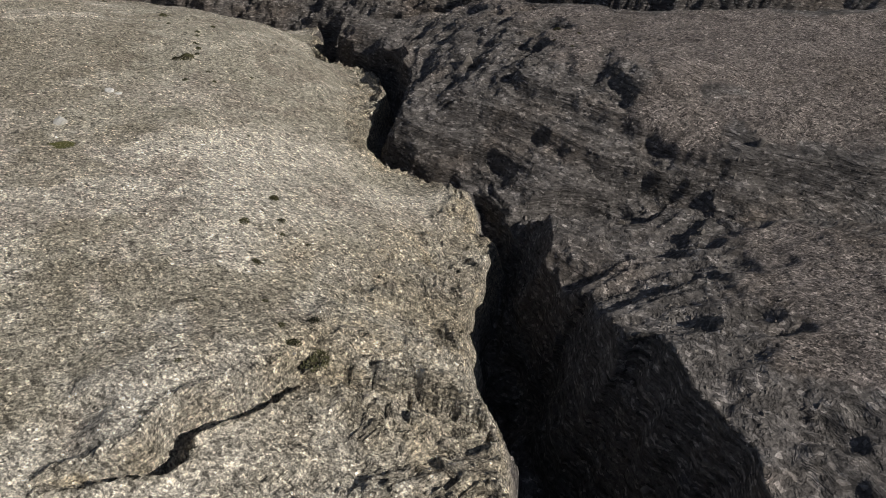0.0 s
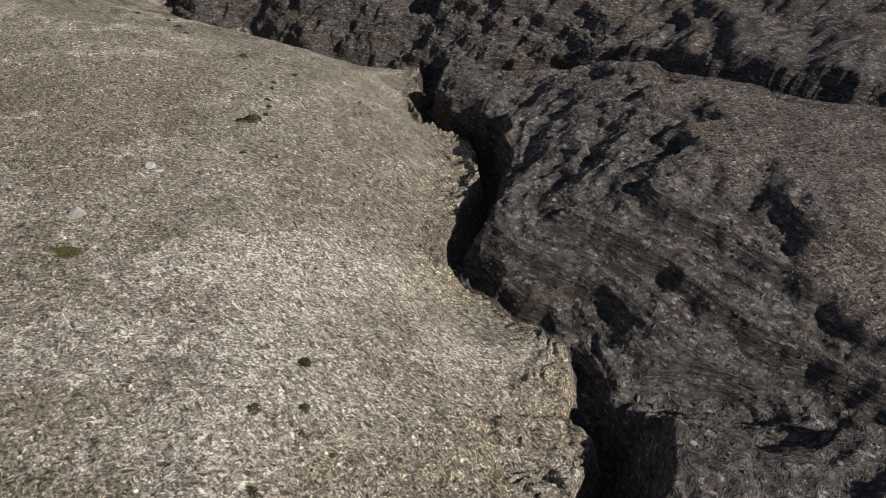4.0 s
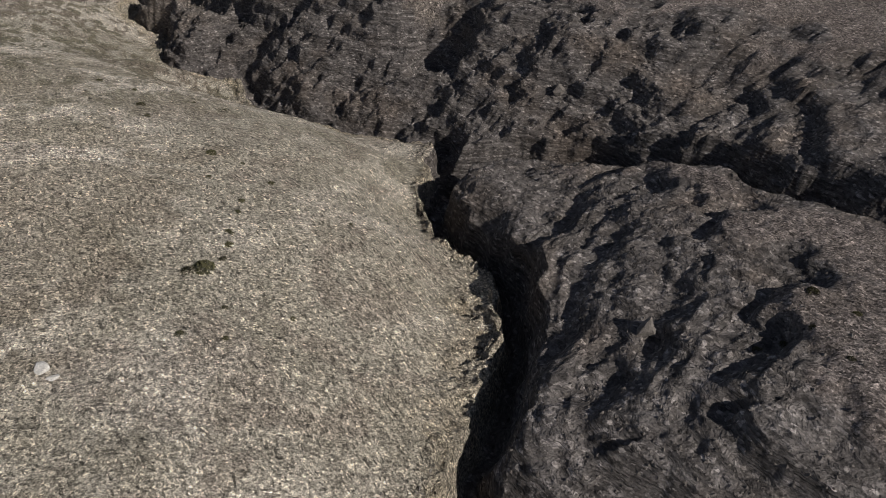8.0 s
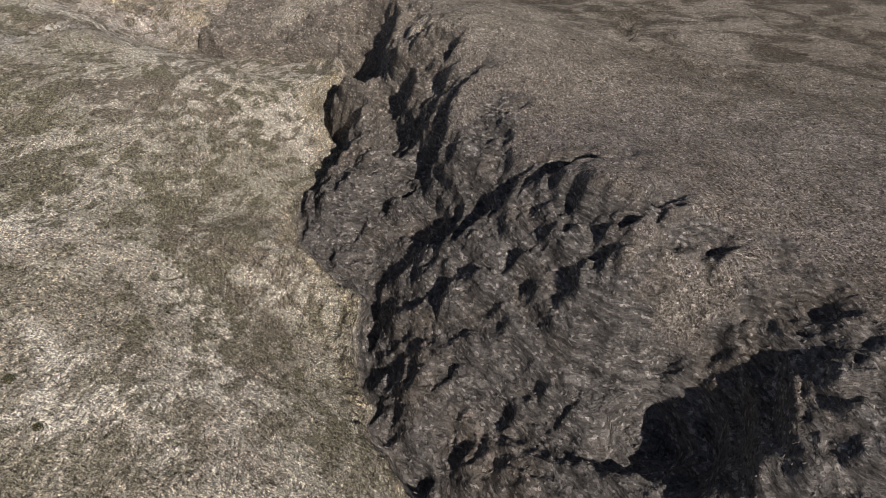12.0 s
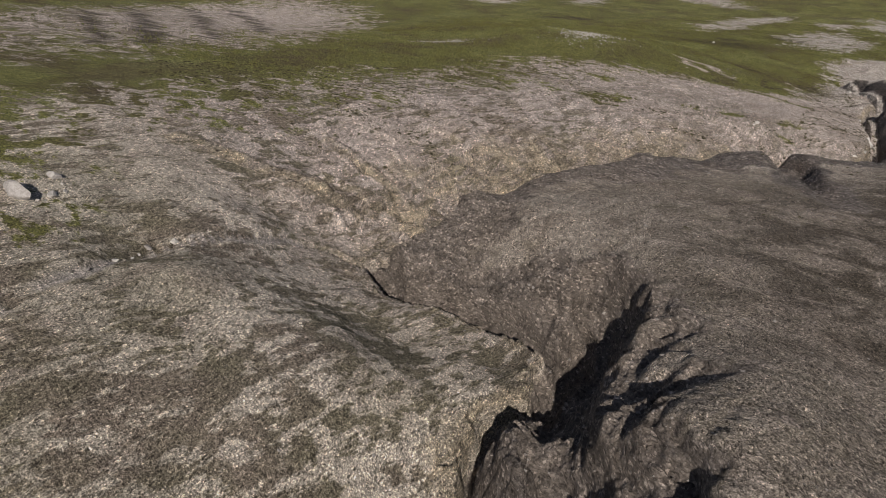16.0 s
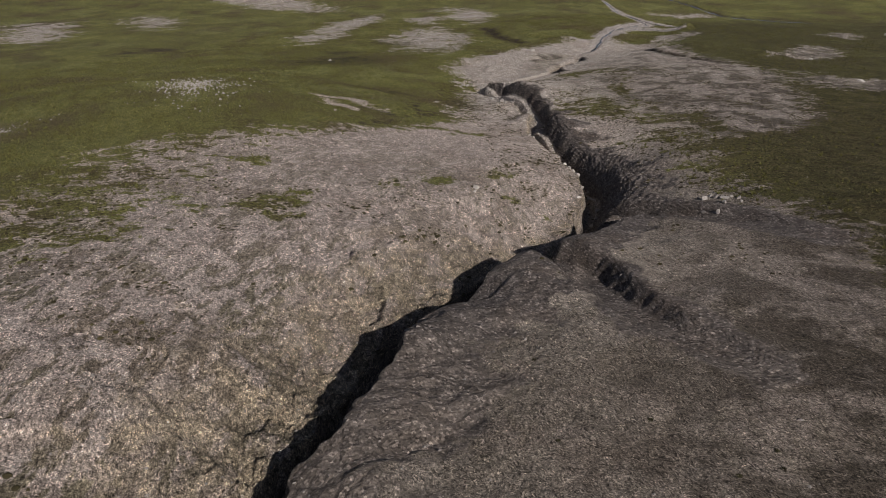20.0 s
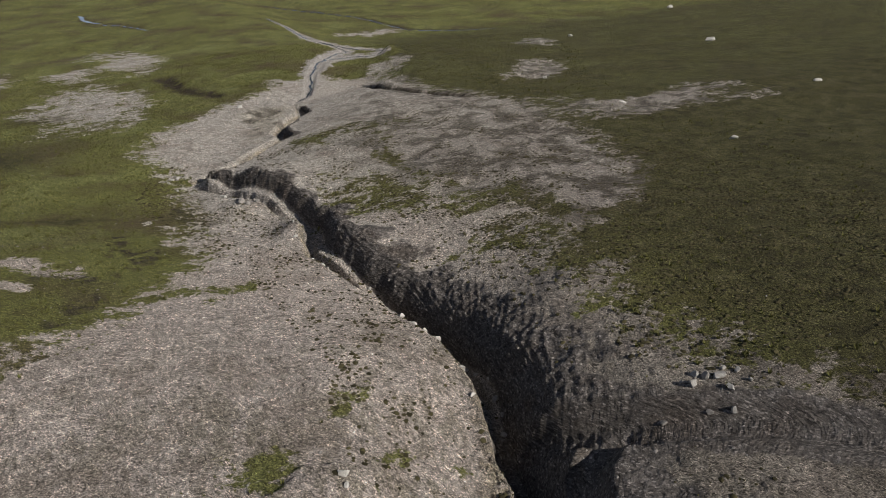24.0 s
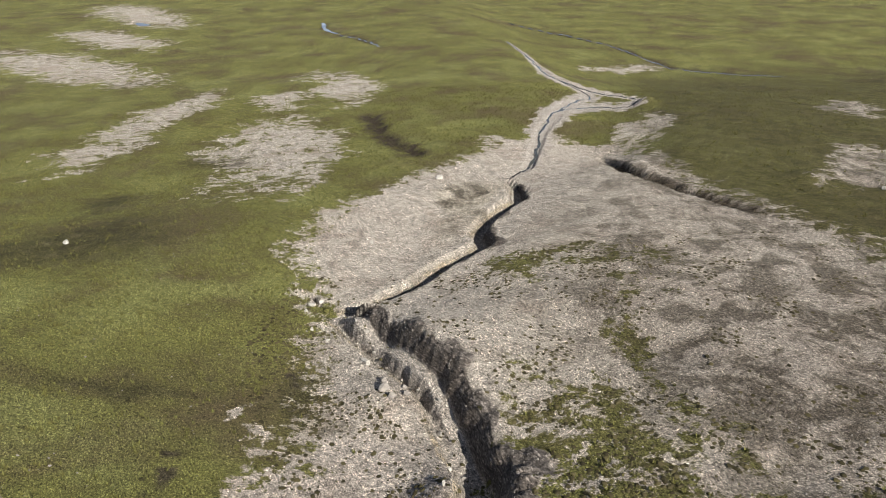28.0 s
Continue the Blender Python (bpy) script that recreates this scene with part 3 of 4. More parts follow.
z = z + rough * (-.22 * crack + .12 * rills * np.clip(rough_w / 4, .4, 1.8) + .05 * ridged(px / 1.3, py / 1.3, 2, 26) + 1.1 * ledges(plates, .36, 4) - .25 * step(.2, .42, perlin(bend_x / 2, bend_y / 1.6, 30)))
z = z + np.exp(-((dist - .3) / .9) ** 2) * past * (1 - step(43, 46, where)) * np.clip(depth / 3, .2, 1) * (.14 * ridged(bend_x / 1.5, bend_y / 1.3, 2, 60) - .07 + .07 * fbm(px / .5, py / .5, 2, 61))
runnels = step(30, 34, where) * (1 - step(44, 48, where)) * step(-26, -9, dist) * (1 - step(-.3, .3, dist))
z = z - .6 * runnels * step(.05, .5, ridged(arc / 5 + dist / 16 + .5 * perlin(px / 6, py / 6, 50), dist / 22 + .4 * perlin(px / 5, py / 5, 51), 2, 52))
calm = (1 - rock) * (1 - .5 * rough)
z = z + calm * (.16 * fbm(px / 6, py / 6, 3, 17) + .045 * fbm(px / .9, py / .9, 3, 18) + .05 * step(0, 1, dist) * ridged(px / .7, py / .6, 2, 40))
Z[near] = z
far = ~near
Z[far] += .5 * fbm(X[far] / 25, Y[far] / 25, 3, 19) + .12 * fbm(X[far] / 5, Y[far] / 5, 2, 20)


def spread(values, outside):
    out = np.zeros(X.shape) + outside
    out[near] = values
    return out


def blobs(spots, soft=.35):
    out = np.zeros(X.shape)
    wx, wy = X + 6 * fbm(X / 14, Y / 14, 4, 41), Y + 6 * fbm(X / 14, Y / 14, 4, 42)
    for bx, by, la, lb, turn in spots:
        c, sn = math.cos(radians(turn)), math.sin(radians(turn))
        e = np.hypot(((wx - bx) * c + (wy - by) * sn) / la, ((wy - by) * c - (wx - bx) * sn) / lb)
        out = np.maximum(out, 1 - step(1 - soft, 1 + soft, e))
    return out


ROCK, ROUGH = spread(rock, 0), spread(rough, 0)
SIDE = spread(step(-.5, 1, dist), 0)
SIDE[far] = (GN[far] > (GN - V[None, :])[far]).astype(float)
BED = np.zeros(X.shape)
for name, wide in (("braid", 1.5), ("braid_west", 1.3), ("wash", .3)):
    e2, eside, ewhere = nearest(X, Y, SIDES[name])
    hw = np.interp(ewhere, np.arange(len(SIDES[name])), [p[3] for p in SIDES[name]]) * wide
    BED = np.maximum(BED, 1 - step(.8, 1.3, np.sqrt(e2) / hw + .45 * perlin(X / 3.5, Y / 3.5, 27)))
PEAT = np.zeros(X.shape)
for name in ("bank_west", "bank_east", "ditch", "ditch_north"):
    e2, eside, ewhere = nearest(X + perlin(X / 3, Y / 3, 43), Y + perlin(X / 3, Y / 3, 44), SIDES[name])
    ends = np.clip(np.minimum(ewhere, len(SIDES[name]) - 1 - ewhere) / .5, 0, 1)
    PEAT = np.maximum(PEAT, ends * (1 - step(1, 2.2, np.sqrt(e2) * (.62 if name == "bank_west" else 1) + .7 * perlin(X / 2, Y / 2, 45))))
for course in FURROWS:
    e2, eside, ewhere = nearest(X + 3 * perlin(X / 14, Y / 14, 53), Y + 3 * perlin(X / 14, Y / 14, 54), course)
    PEAT = np.maximum(PEAT, .85 * (1 - step(.8, 2.4, np.sqrt(e2) + perlin(X / 4, Y / 4, 55))))
PEAT = np.maximum(PEAT, .9 * blobs(PEAT_SPOTS, .4) * step(-.1, .15, perlin(X / 1.6, Y / 1.6, 56)))
west_edge = np.interp(GS, *zip(*GRASS_WEST))
east_edge = np.interp(GS, *zip(*GRASS_EAST))
VV = V[None, :] + 0 * GS
GRASS = np.maximum(1 - step(-1, 1, (VV - west_edge) / (5 + 13 * (1 - step(190, 250, GS)))), step(-6, 8, VV - east_edge) * step(130, 175, GS))
BED = np.maximum(BED, spread(step(.3, .8, dist) * (1 - step(.9, 1.15, dist / (floor_w + .3))) * step(49.3, 50.3, where) * (1 - step(61, 62, where)) * np.clip(.75 + 1.3 * fbm(px / 2.2, py / 2.2, 3, 66), 0, 1), 0))
GRASS = np.maximum(GRASS * (1 - .88 * blobs(BARE + BARE_FAR, .45)), .75 * blobs(MOSS, .6)) * (1 - ROCK) * (1 - BED)
# dimmer light over the east slopes, painted as darker ground
SHADE_AND_BROWN = SIDE * step(8, 34, VV) * step(70, 110, GS) * (1 - .2 * step(255, 300, GS)) * (1 - step(420, 480, GS))
TONE = blobs(BROWN, .6)
LUSH_TURF = blobs(LUSH, .5)
# dark gravel of the east side, plus the painted dimness
DARK = SIDE * np.interp(GS, [92, 112, 150, 172, 195, 215, 245], [1, .6, .55, .5, .6, .7, 0]) * (1 - SHADE_AND_BROWN) + .8 * SHADE_AND_BROWN
TAWNY = np.interp(GS, [92, 112, 150, 172, 225], [0, 1, 1, .25, .15])
# brown turf patches share the mask with the painted dimness
SHADE_AND_BROWN = np.maximum(SHADE_AND_BROWN, blobs(BROWN_TURF, .6))
LOWER = np.maximum(step(108, 135, GS) * (1 - SIDE), step(205, 245, GS))
STREAKS = (1 - .55 * SIDE) * (.25 + .75 * step(50, 80, GS)) * (1 - .45 * step(160, 200, GS)) * (1 - step(205, 240, GS))

rows, cols = X.shape
verts = np.stack([X, Y, Z], 2).reshape(-1, 3)
i = np.arange(rows * cols).reshape(rows, cols)
faces = np.stack([i[:-1, :-1], i[:-1, 1:], i[1:, 1:], i[1:, :-1]], 2).reshape(-1, 4)


def sheet(name, verts, faces, material):
    me = bpy.data.meshes.new(name)
    me.vertices.add(len(verts))
    me.vertices.foreach_set("co", np.ascontiguousarray(verts, np.float32).ravel())
    me.loops.add(faces.size)
    me.loops.foreach_set("vertex_index", faces.astype(np.int32).ravel())
    me.polygons.add(len(faces))
    me.polygons.foreach_set("loop_start", np.arange(0, faces.size, faces.shape[1], dtype=np.int32))
    me.update(calc_edges=True)
    me.polygons.foreach_set("use_smooth", np.ones(len(faces), bool))
    me.materials.append(material)
    return new(name, me)


def mask(ob, name, values):
    ob.data.attributes.new(name, "FLOAT", "POINT").data.foreach_set("value", np.ascontiguousarray(values, np.float32).ravel())


# ---- materials ----
class Nodes:
    """Short hand for node trees."""

    def __init__(self, name):
        self.mat = bpy.data.materials.new(name)
        self.mat.use_nodes = True
        self.tree = self.mat.node_tree
        self.bsdf = self.tree.nodes["Principled BSDF"]
        self.at = self.add("ShaderNodeNewGeometry").outputs["Position"]

    def add(self, kind):
        return self.tree.nodes.new(kind)

    def put(self, socket, value):
        if isinstance(value, bpy.types.NodeSocket):
            self.tree.links.new(value, socket)
        elif isinstance(value, tuple):
            socket.default_value = (*value, 1) if len(value) == 3 and len(socket.default_value) == 4 else value
        else:
            socket.default_value = value

    def attr(self, name):
        n = self.add("ShaderNodeAttribute")
        n.attribute_name = name
        return n.outputs["Fac"]

    def math(self, op, a, b=0.0, c=0.0, clamp=False):
        n = self.add("ShaderNodeMath")
        n.operation, n.use_clamp = op, clamp
        for k, v in enumerate((a, b, c)):
            self.put(n.inputs[k], v)
        return n.outputs[0]

    def mapped(self, size, turn=0):
        n = self.add("ShaderNodeMapping")
        n.vector_type = "TEXTURE"
        self.put(n.inputs["Vector"], self.at)
        self.put(n.inputs["Scale"], tuple(size))
        self.put(n.inputs["Rotation"], (0, 0, radians(turn)))
        return n.outputs[0]

    def noise(self, size, detail=4, rough=.55, turn=0, bend=0.0):
        n = self.add("ShaderNodeTexNoise")
        self.put(n.inputs["Vector"], self.mapped(size if isinstance(size, tuple) else (size,) * 3, turn))
        self.put(n.inputs["Scale"], 1.0)
        self.put(n.inputs["Detail"], detail)
        self.put(n.inputs["Roughness"], rough)
        self.put(n.inputs["Distortion"], bend)
        return n.outputs["Fac"]

    def cells(self, size, what="Color", turn=0):
        n = self.add("ShaderNodeTexVoronoi")
        self.put(n.inputs["Vector"], self.mapped(size if isinstance(size, tuple) else (size,) * 3, turn))
        self.put(n.inputs["Scale"], 1.0)
        if what == "Distance":
            return n.outputs["Distance"]
        s = self.add("ShaderNodeSeparateColor")
        self.put(s.inputs[0], n.outputs["Color"])
        return s.outputs[0]

    def ramp(self, fac, *stops):
        n = self.add("ShaderNodeValToRGB")
        e = n.color_ramp.elements
        while len(e) < len(stops):
            e.new(.5)
        for k, (p, c) in enumerate(stops):
            e[k].position, e[k].color = p, (*c, 1) if isinstance(c, tuple) else (c, c, c, 1)
        self.put(n.inputs[0], fac)
        return n.outputs[0]

    def level(self, x, lo, hi, to_lo=0.0, to_hi=1.0):
        n = self.add("ShaderNodeMapRange")
        for k, v in enumerate((x, lo, hi, to_lo, to_hi)):
            self.put(n.inputs[k], v)
        return n.outputs[0]

    def mix(self, fac, a, b, how="MIX"):
        n = self.add("ShaderNodeMix")
        n.data_type, n.blend_type, n.clamp_factor = "RGBA", how, True
        self.put(n.inputs[0], fac), self.put(n.inputs[6], a), self.put(n.inputs[7], b)
        return n.outputs[2]

    def bump(self, height, distance, strength=1.0, under=None):
        n = self.add("ShaderNodeBump")
        self.put(n.inputs["Height"], height), self.put(n.inputs["Distance"], distance), self.put(n.inputs["Strength"], strength)
        if under:
            self.put(n.inputs["Normal"], under)
        return n.outputs[0]

    def done(self, color, rough=.95, normal=None, gloss=.2):
        self.put(self.bsdf.inputs["Base Color"], color)
        self.put(self.bsdf.inputs["Roughness"], rough)
        self.put(self.bsdf.inputs["Specular IOR Level"], gloss)
        if normal:
            self.put(self.bsdf.inputs["Normal"], normal)
        return self.mat


def ground_material():
    g = Nodes("dry_ground")
    grain = g.noise(.06, 3, .7)
    grit = g.cells(.08)
    pebble = g.cells(.24)
    patch = g.noise(9, 5, .6)
    patch_small = g.noise(1.6, 5, .65, bend=.4)
    wide = g.noise(28, 3, .5)
    # sandy silt of the west bank
    sand = g.ramp(patch, (.30, (.41, .36, .275)), (.45, (.52, .463, .372)), (.58, (.575, .515, .42)), (.75, (.53, .472, .38)))
    sand = g.mix(g.level(wide, .49, .56, 0, .7), sand, (.29, .258, .193))
    sand = g.mix(g.level(g.noise(4.5, 5, .6, 30, .9), .52, .58, 0, .6), sand, (.29, .243, .19))
    sand = g.mix(g.level(g.noise(6.5, 4, .6, 80, .6), .53, .62, 0, .4), sand, (.65, .583, .475))
    sand = g.mix(g.level(g.math("ADD", g.attr("tone"), g.level(g.noise(1.5, 5, .65, 0, .5), .35, .65, -.35, .35)), .3, .65, 0, .65), sand, g.mix(wide, (.25, .225, .15), (.29, .235, .185)))
    # dark gravel of the east side
    shale = g.ramp(patch_small, (.3, (.117, .098, .086)), (.5, (.181, .153, .134)), (.7, (.238, .202, .178)))
    shale = g.mix(g.level(patch, .5, .68, 0, .5), shale, (.12, .097, .075))
    shale = g.mix(g.math("MULTIPLY", g.attr("tawny"), .75), shale, g.ramp(patch_small, (.3, (.118, .095, .073)), (.5, (.195, .16, .127)), (.7, (.275, .23, .186))))
    color = g.mix(g.attr("dark"), sand, shale)
    # grey gravel of the lower valley
    gravel = g.ramp(patch_small, (.3, (.31, .262, .222)), (.5, (.455, .39, .335)), (.7, (.56, .488, .425)))
    north = g.add("ShaderNodeSeparateXYZ")
    g.put(north.inputs[0], g.at)
    pale = g.ramp(patch_small, (.3, (.285, .254, .214)), (.5, (.42, .378, .325)), (.7, (.52, .471, .408)))
    gravel = g.mix(g.level(north.outputs[1], 200, 240), gravel, pale)
    gravel = g.mix(g.level(g.noise(7, 5, .6, 30, .7), .5, .66, 0, .6), gravel, (.30, .245, .20))
    # pale gravel held back where dimness is painted
    color = g.mix(g.math("MULTIPLY", g.attr("lower"), g.level(g.attr("shade_and_brown"), 0, 1, 1, .35)), color, gravel)
    # lichen and thin dry growth in ragged streaks
    mottle = g.math("ADD", g.noise((1.1, 3.0, 1.2), 7, .68, 25, .3), g.level(g.noise(11, 3), .35, .65, -.07, .07))
    thin = g.math("MULTIPLY", g.level(mottle, .495, .55, 0, .95), g.math("MULTIPLY", g.attr("streaks"), g.level(g.attr("dark"), 0, 1, 1, .5)))
    color = g.mix(thin, color, g.mix(g.level(patch, .45, .6), (.17, .15, .10), (.20, .165, .125)))
    # dark blotches: the east's dimness put into the colour, and brown soil
    shade_and_brown = g.math("MULTIPLY", g.attr("shade_and_brown"), g.level(g.noise(5, 6, .65, 30, .5), .45, .56, 0, .8))
    color = g.mix(shade_and_brown, color, g.mix(patch, (.05, .044, .028), (.085, .068, .05)))
    # cut clay
    clay = g.ramp(g.noise((2.6, 2.6, .13), 5, .68, 0, .2), (.36, (.15, .122, .09)), (.46, (.32, .27, .195)), (.56, (.42, .355, .255)), (.68, (.60, .51, .37)))
    color = g.mix(g.math("MULTIPLY", g.attr("rough"), g.level(g.noise(3.5, 4, .6), .4, .6, .1, .85)), color, clay)
    clay_bare = g.math("MULTIPLY", g.attr("rough"), g.level(g.noise((2.6, 2.6, 1.2), 5, .6, 20, .5), .53, .6, 0, .8))
    color = g.mix(clay_bare, color, g.ramp(g.noise(.7, 4, .6), (.3, (.44, .36, .245)), (.7, (.62, .53, .39))))
    # rock: thin plates of shale, stacked, each a little out of line
    beds = g.noise((2.2, 2.2, .16), 4, .6, 0, .3)
    plates = g.cells((.55, .38, .15), turn=15)
    plates_fine = g.cells((.21, .16, .09), turn=-30)
    stone = g.ramp(beds, (.3, (.062, .056, .051)), (.5, (.125, .111, .10)), (.7, (.195, .175, .159)))
    stone = g.mix(g.level(g.noise(5, 4), .5, .7, 0, .55), stone, (.16, .125, .096))
    tawny = g.ramp(patch_small, (.3, (.125, .104, .082)), (.5, (.22, .186, .15)), (.7, (.31, .265, .218)))
    stone = g.mix(g.math("MULTIPLY", g.attr("tawny"), .8), stone, tawny)
    stone = g.mix(.5, stone, g.ramp(plates, (0, .5), (.2, .9), (.8, 1.1), (1, 1.8)), "MULTIPLY")
    stone = g.mix(.8, stone, g.ramp(plates_fine, (0, .4), (.2, .9), (.82, 1.1), (.9, 1.9), (1, 2.8)), "MULTIPLY")
    color = g.mix(g.level(g.math("ADD", g.attr("rock"), g.level(patch_small, .3, .7, -.25, .25)), .35, .65), color, stone)
    # pale stream gravel
    color = g.mix(g.attr("bed"), color, g.ramp(g.noise(.9, 4), (.35, (.30, .27, .238)), (.65, (.45, .41, .362))))
    # grass
    turf = g.ramp(g.noise(14, 5, .6), (.30, (.10, .082, .04)), (.43, (.125, .118, .042)), (.55, (.15, .15, .047)), (.72, (.20, .198, .066)))
    turf = g.mix(g.level(g.noise(16, 4, .55, 40, .4), .54, .64, 0, .75), turf, (.19, .196, .068))
    turf = g.mix(g.level(g.noise(24, 5, .6, 0, .4), .54, .64, 0, .55), turf, (.10, .074, .046))
    turf = g.mix(g.level(patch_small, .48, .68, 0, .35), turf, (.085, .072, .03))
    turf = g.mix(g.math("MULTIPLY", g.attr("lush"), .7), turf, (.20, .21, .072))
    # turf darkened for the painted east dimness, browned in its patches
    turf = g.mix(g.math("MULTIPLY", g.attr("shade_and_brown"), .92), turf, g.ramp(g.noise(3, 5, .65), (.35, (.042, .036, .018)), (.5, (.066, .06, .024)), (.68, (.10, .088, .045))))
    ragged = g.math("ADD", g.level(g.noise((3.2, 2.4, 3), 7, .7, 30, .4), .36, .64, -.7, .7), g.level(g.noise(.8, 4, .7), .3, .7, -.45, .45))
    cover = g.math("ADD", g.attr("grass"), g.math("MULTIPLY", ragged, g.math("MULTIPLY", g.level(g.attr("grass"), 0, .15), g.level(g.attr("grass"), .8, 1, 1, .35))))
    color = g.mix(g.level(cover, .40, .68), color, turf)
    color = g.mix(g.attr("peat"), color, g.ramp(g.noise(.6, 4), (.35, (.03, .024, .018)), (.65, (.075, .06, .042))))
    # shards lying every way, stones and grit of all sizes
    shards = g.mix(g.level(g.noise(.5, 2, .5), .47, .53), g.cells((.30, .085, .14), turn=20), g.cells((.08, .28, .14), turn=35))
    shards = g.mix(g.level(g.noise(.6, 2, .5, 60), .5, .55), shards, g.cells((.26, .08, .14), turn=-40))
    flake_wide = g.cells((.45, .2, .2), turn=-25)
    loose = g.level(g.attr("rock"), .2, .8, 1, .3)
    color = g.mix(loose, color, g.ramp(shards, (0, .35), (.22, .85), (.7, 1.12), (.93, 1.45), (1, 1.9)), "MULTIPLY")
    color = g.mix(loose, color, g.ramp(grit, (0, .45), (.5, 1.0), (.92, 1.4), (1, 2.2)), "MULTIPLY")
    color = g.mix(loose, color, g.ramp(grain, (.32, .4), (.5, 1.0), (.68, 1.75)), "MULTIPLY")
    coarse = g.math("MULTIPLY", g.level(g.attr("lower"), 0, 1, .2, .38), g.level(g.attr("grass"), .3, .8, 1, .4))
    color = g.mix(coarse, color, g.ramp(pebble, (0, .5), (.6, 1.0), (.9, 1.35), (1, 2.0)), "MULTIPLY")
    color = g.mix(coarse, color, g.ramp(flake_wide, (0, .55), (.6, 1.0), (1, 1.5)), "MULTIPLY")
    color = g.mix(coarse, color, g.ramp(g.noise(.28, 3, .7), (.33, .4), (.5, 1.0), (.67, 1.7)), "MULTIPLY")
    lumpy = g.noise(.4, 3, .6)
    rise = g.math("ADD", g.math("ADD", g.math("MULTIPLY", grit, .3), g.math("MULTIPLY", shards, .6)), g.math("ADD", g.math("MULTIPLY", grain, .9), g.math("MULTIPLY", lumpy, 1.4)))
    ledge = g.math("MULTIPLY", g.math("ADD", beds, g.math("ADD", g.noise((.7, .7, .06), 3, .6), g.math("MULTIPLY", flake_wide, .35))), g.math("MAXIMUM", g.attr("rock"), g.attr("rough")))
    normal = g.bump(g.math("MULTIPLY", rise, g.level(g.attr("rock"), 0, 1, 1, .4)), .12)
    normal = g.bump(ledge, .3, 1.0, normal)
    return g.done(color, .95, normal, .15)


ground = sheet("ground", verts, faces, ground_material())
for name, values in (("rock", ROCK), ("rough", ROUGH), ("dark", DARK), ("grass", GRASS), ("bed", BED), ("lower", LOWER), ("streaks", STREAKS), ("shade_and_brown", SHADE_AND_BROWN), ("peat", PEAT), ("tone", TONE), ("lush", LUSH_TURF), ("tawny", TAWNY)):
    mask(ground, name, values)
tagged(ground, "dry sandy land with a dark gully and a green plain", "ground", kind="structure")


# ---- where things stand ----
_axis = np.array(AXIS_N)


def height(x, y):
    """Height of the ground at places."""
    x, y = np.atleast_1d(np.asarray(x, float)), np.atleast_1d(np.asarray(y, float))
    s = ALONG[0] * x + ALONG[1] * y
    v = ACROSS[0] * x + ACROSS[1] * y - cardinal(s, AXIS_S) @ _axis
    return sample(Z, s, v)


def sample(grid, s, v):
    a, b = np.clip(np.searchsorted(S, s) - 1, 0, len(S) - 2), np.clip(np.searchsorted(V, v) - 1, 0, len(V) - 2)
    t, u = np.clip((s - S[a]) / (S[a + 1] - S[a]), 0, 1), np.clip((v - V[b]) / (V[b + 1] - V[b]), 0, 1)
    return (grid[a, b] * (1 - t) + grid[a + 1, b] * t) * (1 - u) + (grid[a, b + 1] * (1 - t) + grid[a + 1, b + 1] * t) * u


def place(x, y, sink=0.0, turn=0.0, size=1.0):
    return pose(x, y, float(height(x, y)[0]) - sink, 0, 0, turn) @ Matrix.Scale(size, 4)


def stone_material(name, dark, light):
    g = Nodes(name)
    color = g.ramp(g.noise(.35, 5, .65), (.3, dark), (.7, light))
    color = g.mix(.7, color, g.ramp(g.noise(.05, 3, .7), (.3, .55), (.7, 1.35)), "MULTIPLY")
    return g.done(color, .9, g.bump(g.noise(.12, 5, .7), .05), .2)


def leaf_material(name, dark, light):
    g = Nodes(name)
    n = g.add("ShaderNodeNewGeometry")
    return g.done(g.ramp(n.outputs["Random Per Island"], (0, dark), (1, light)), .9, None, .1)


WEATHERED_STONE = stone_material("weathered_stone", (.27, .25, .225), (.50, .47, .42))
PALE_STONE = stone_material("pale_stone", (.42, .39, .34), (.66, .63, .57))
GREY_STONE = stone_material("grey_stone", (.20, .18, .16), (.38, .35, .31))
DARK_STONE = stone_material("dark_stone", (.09, .08, .07), (.20, .175, .15))
SHRUB_LEAF = leaf_material("shrub_leaf", (.035, .033, .016), (.105, .098, .05))
TWIG = stone_material("twig", (.09, .07, .05), (.17, .14, .10))
TUFT_LEAF = leaf_material("tuft_leaf", (.036, .031, .017), (.11, .094, .046))
GRASS_LEAF = leaf_material("grass_leaf", (.08, .074, .026), (.17, .168, .052))
MOSS_LEAF = leaf_material("moss_leaf", (.05, .05, .019), (.105, .10, .04))
WOOD = stone_material("bleached_wood", (.40, .36, .30), (.62, .57, .49))


def mesh_from(name, bm, material, smooth=False):
    me = bpy.data.meshes.new(name)
    bm.to_mesh(me)
    bm.free()
    for p in me.polygons:
        p.use_smooth = smooth
    me.materials.append(material)
    return me


def part(name, bm, material, parent, label=""):
    ob = new(name, mesh_from(name, bm, material))
    ob.parent = parent
    return tagged(ob, label)


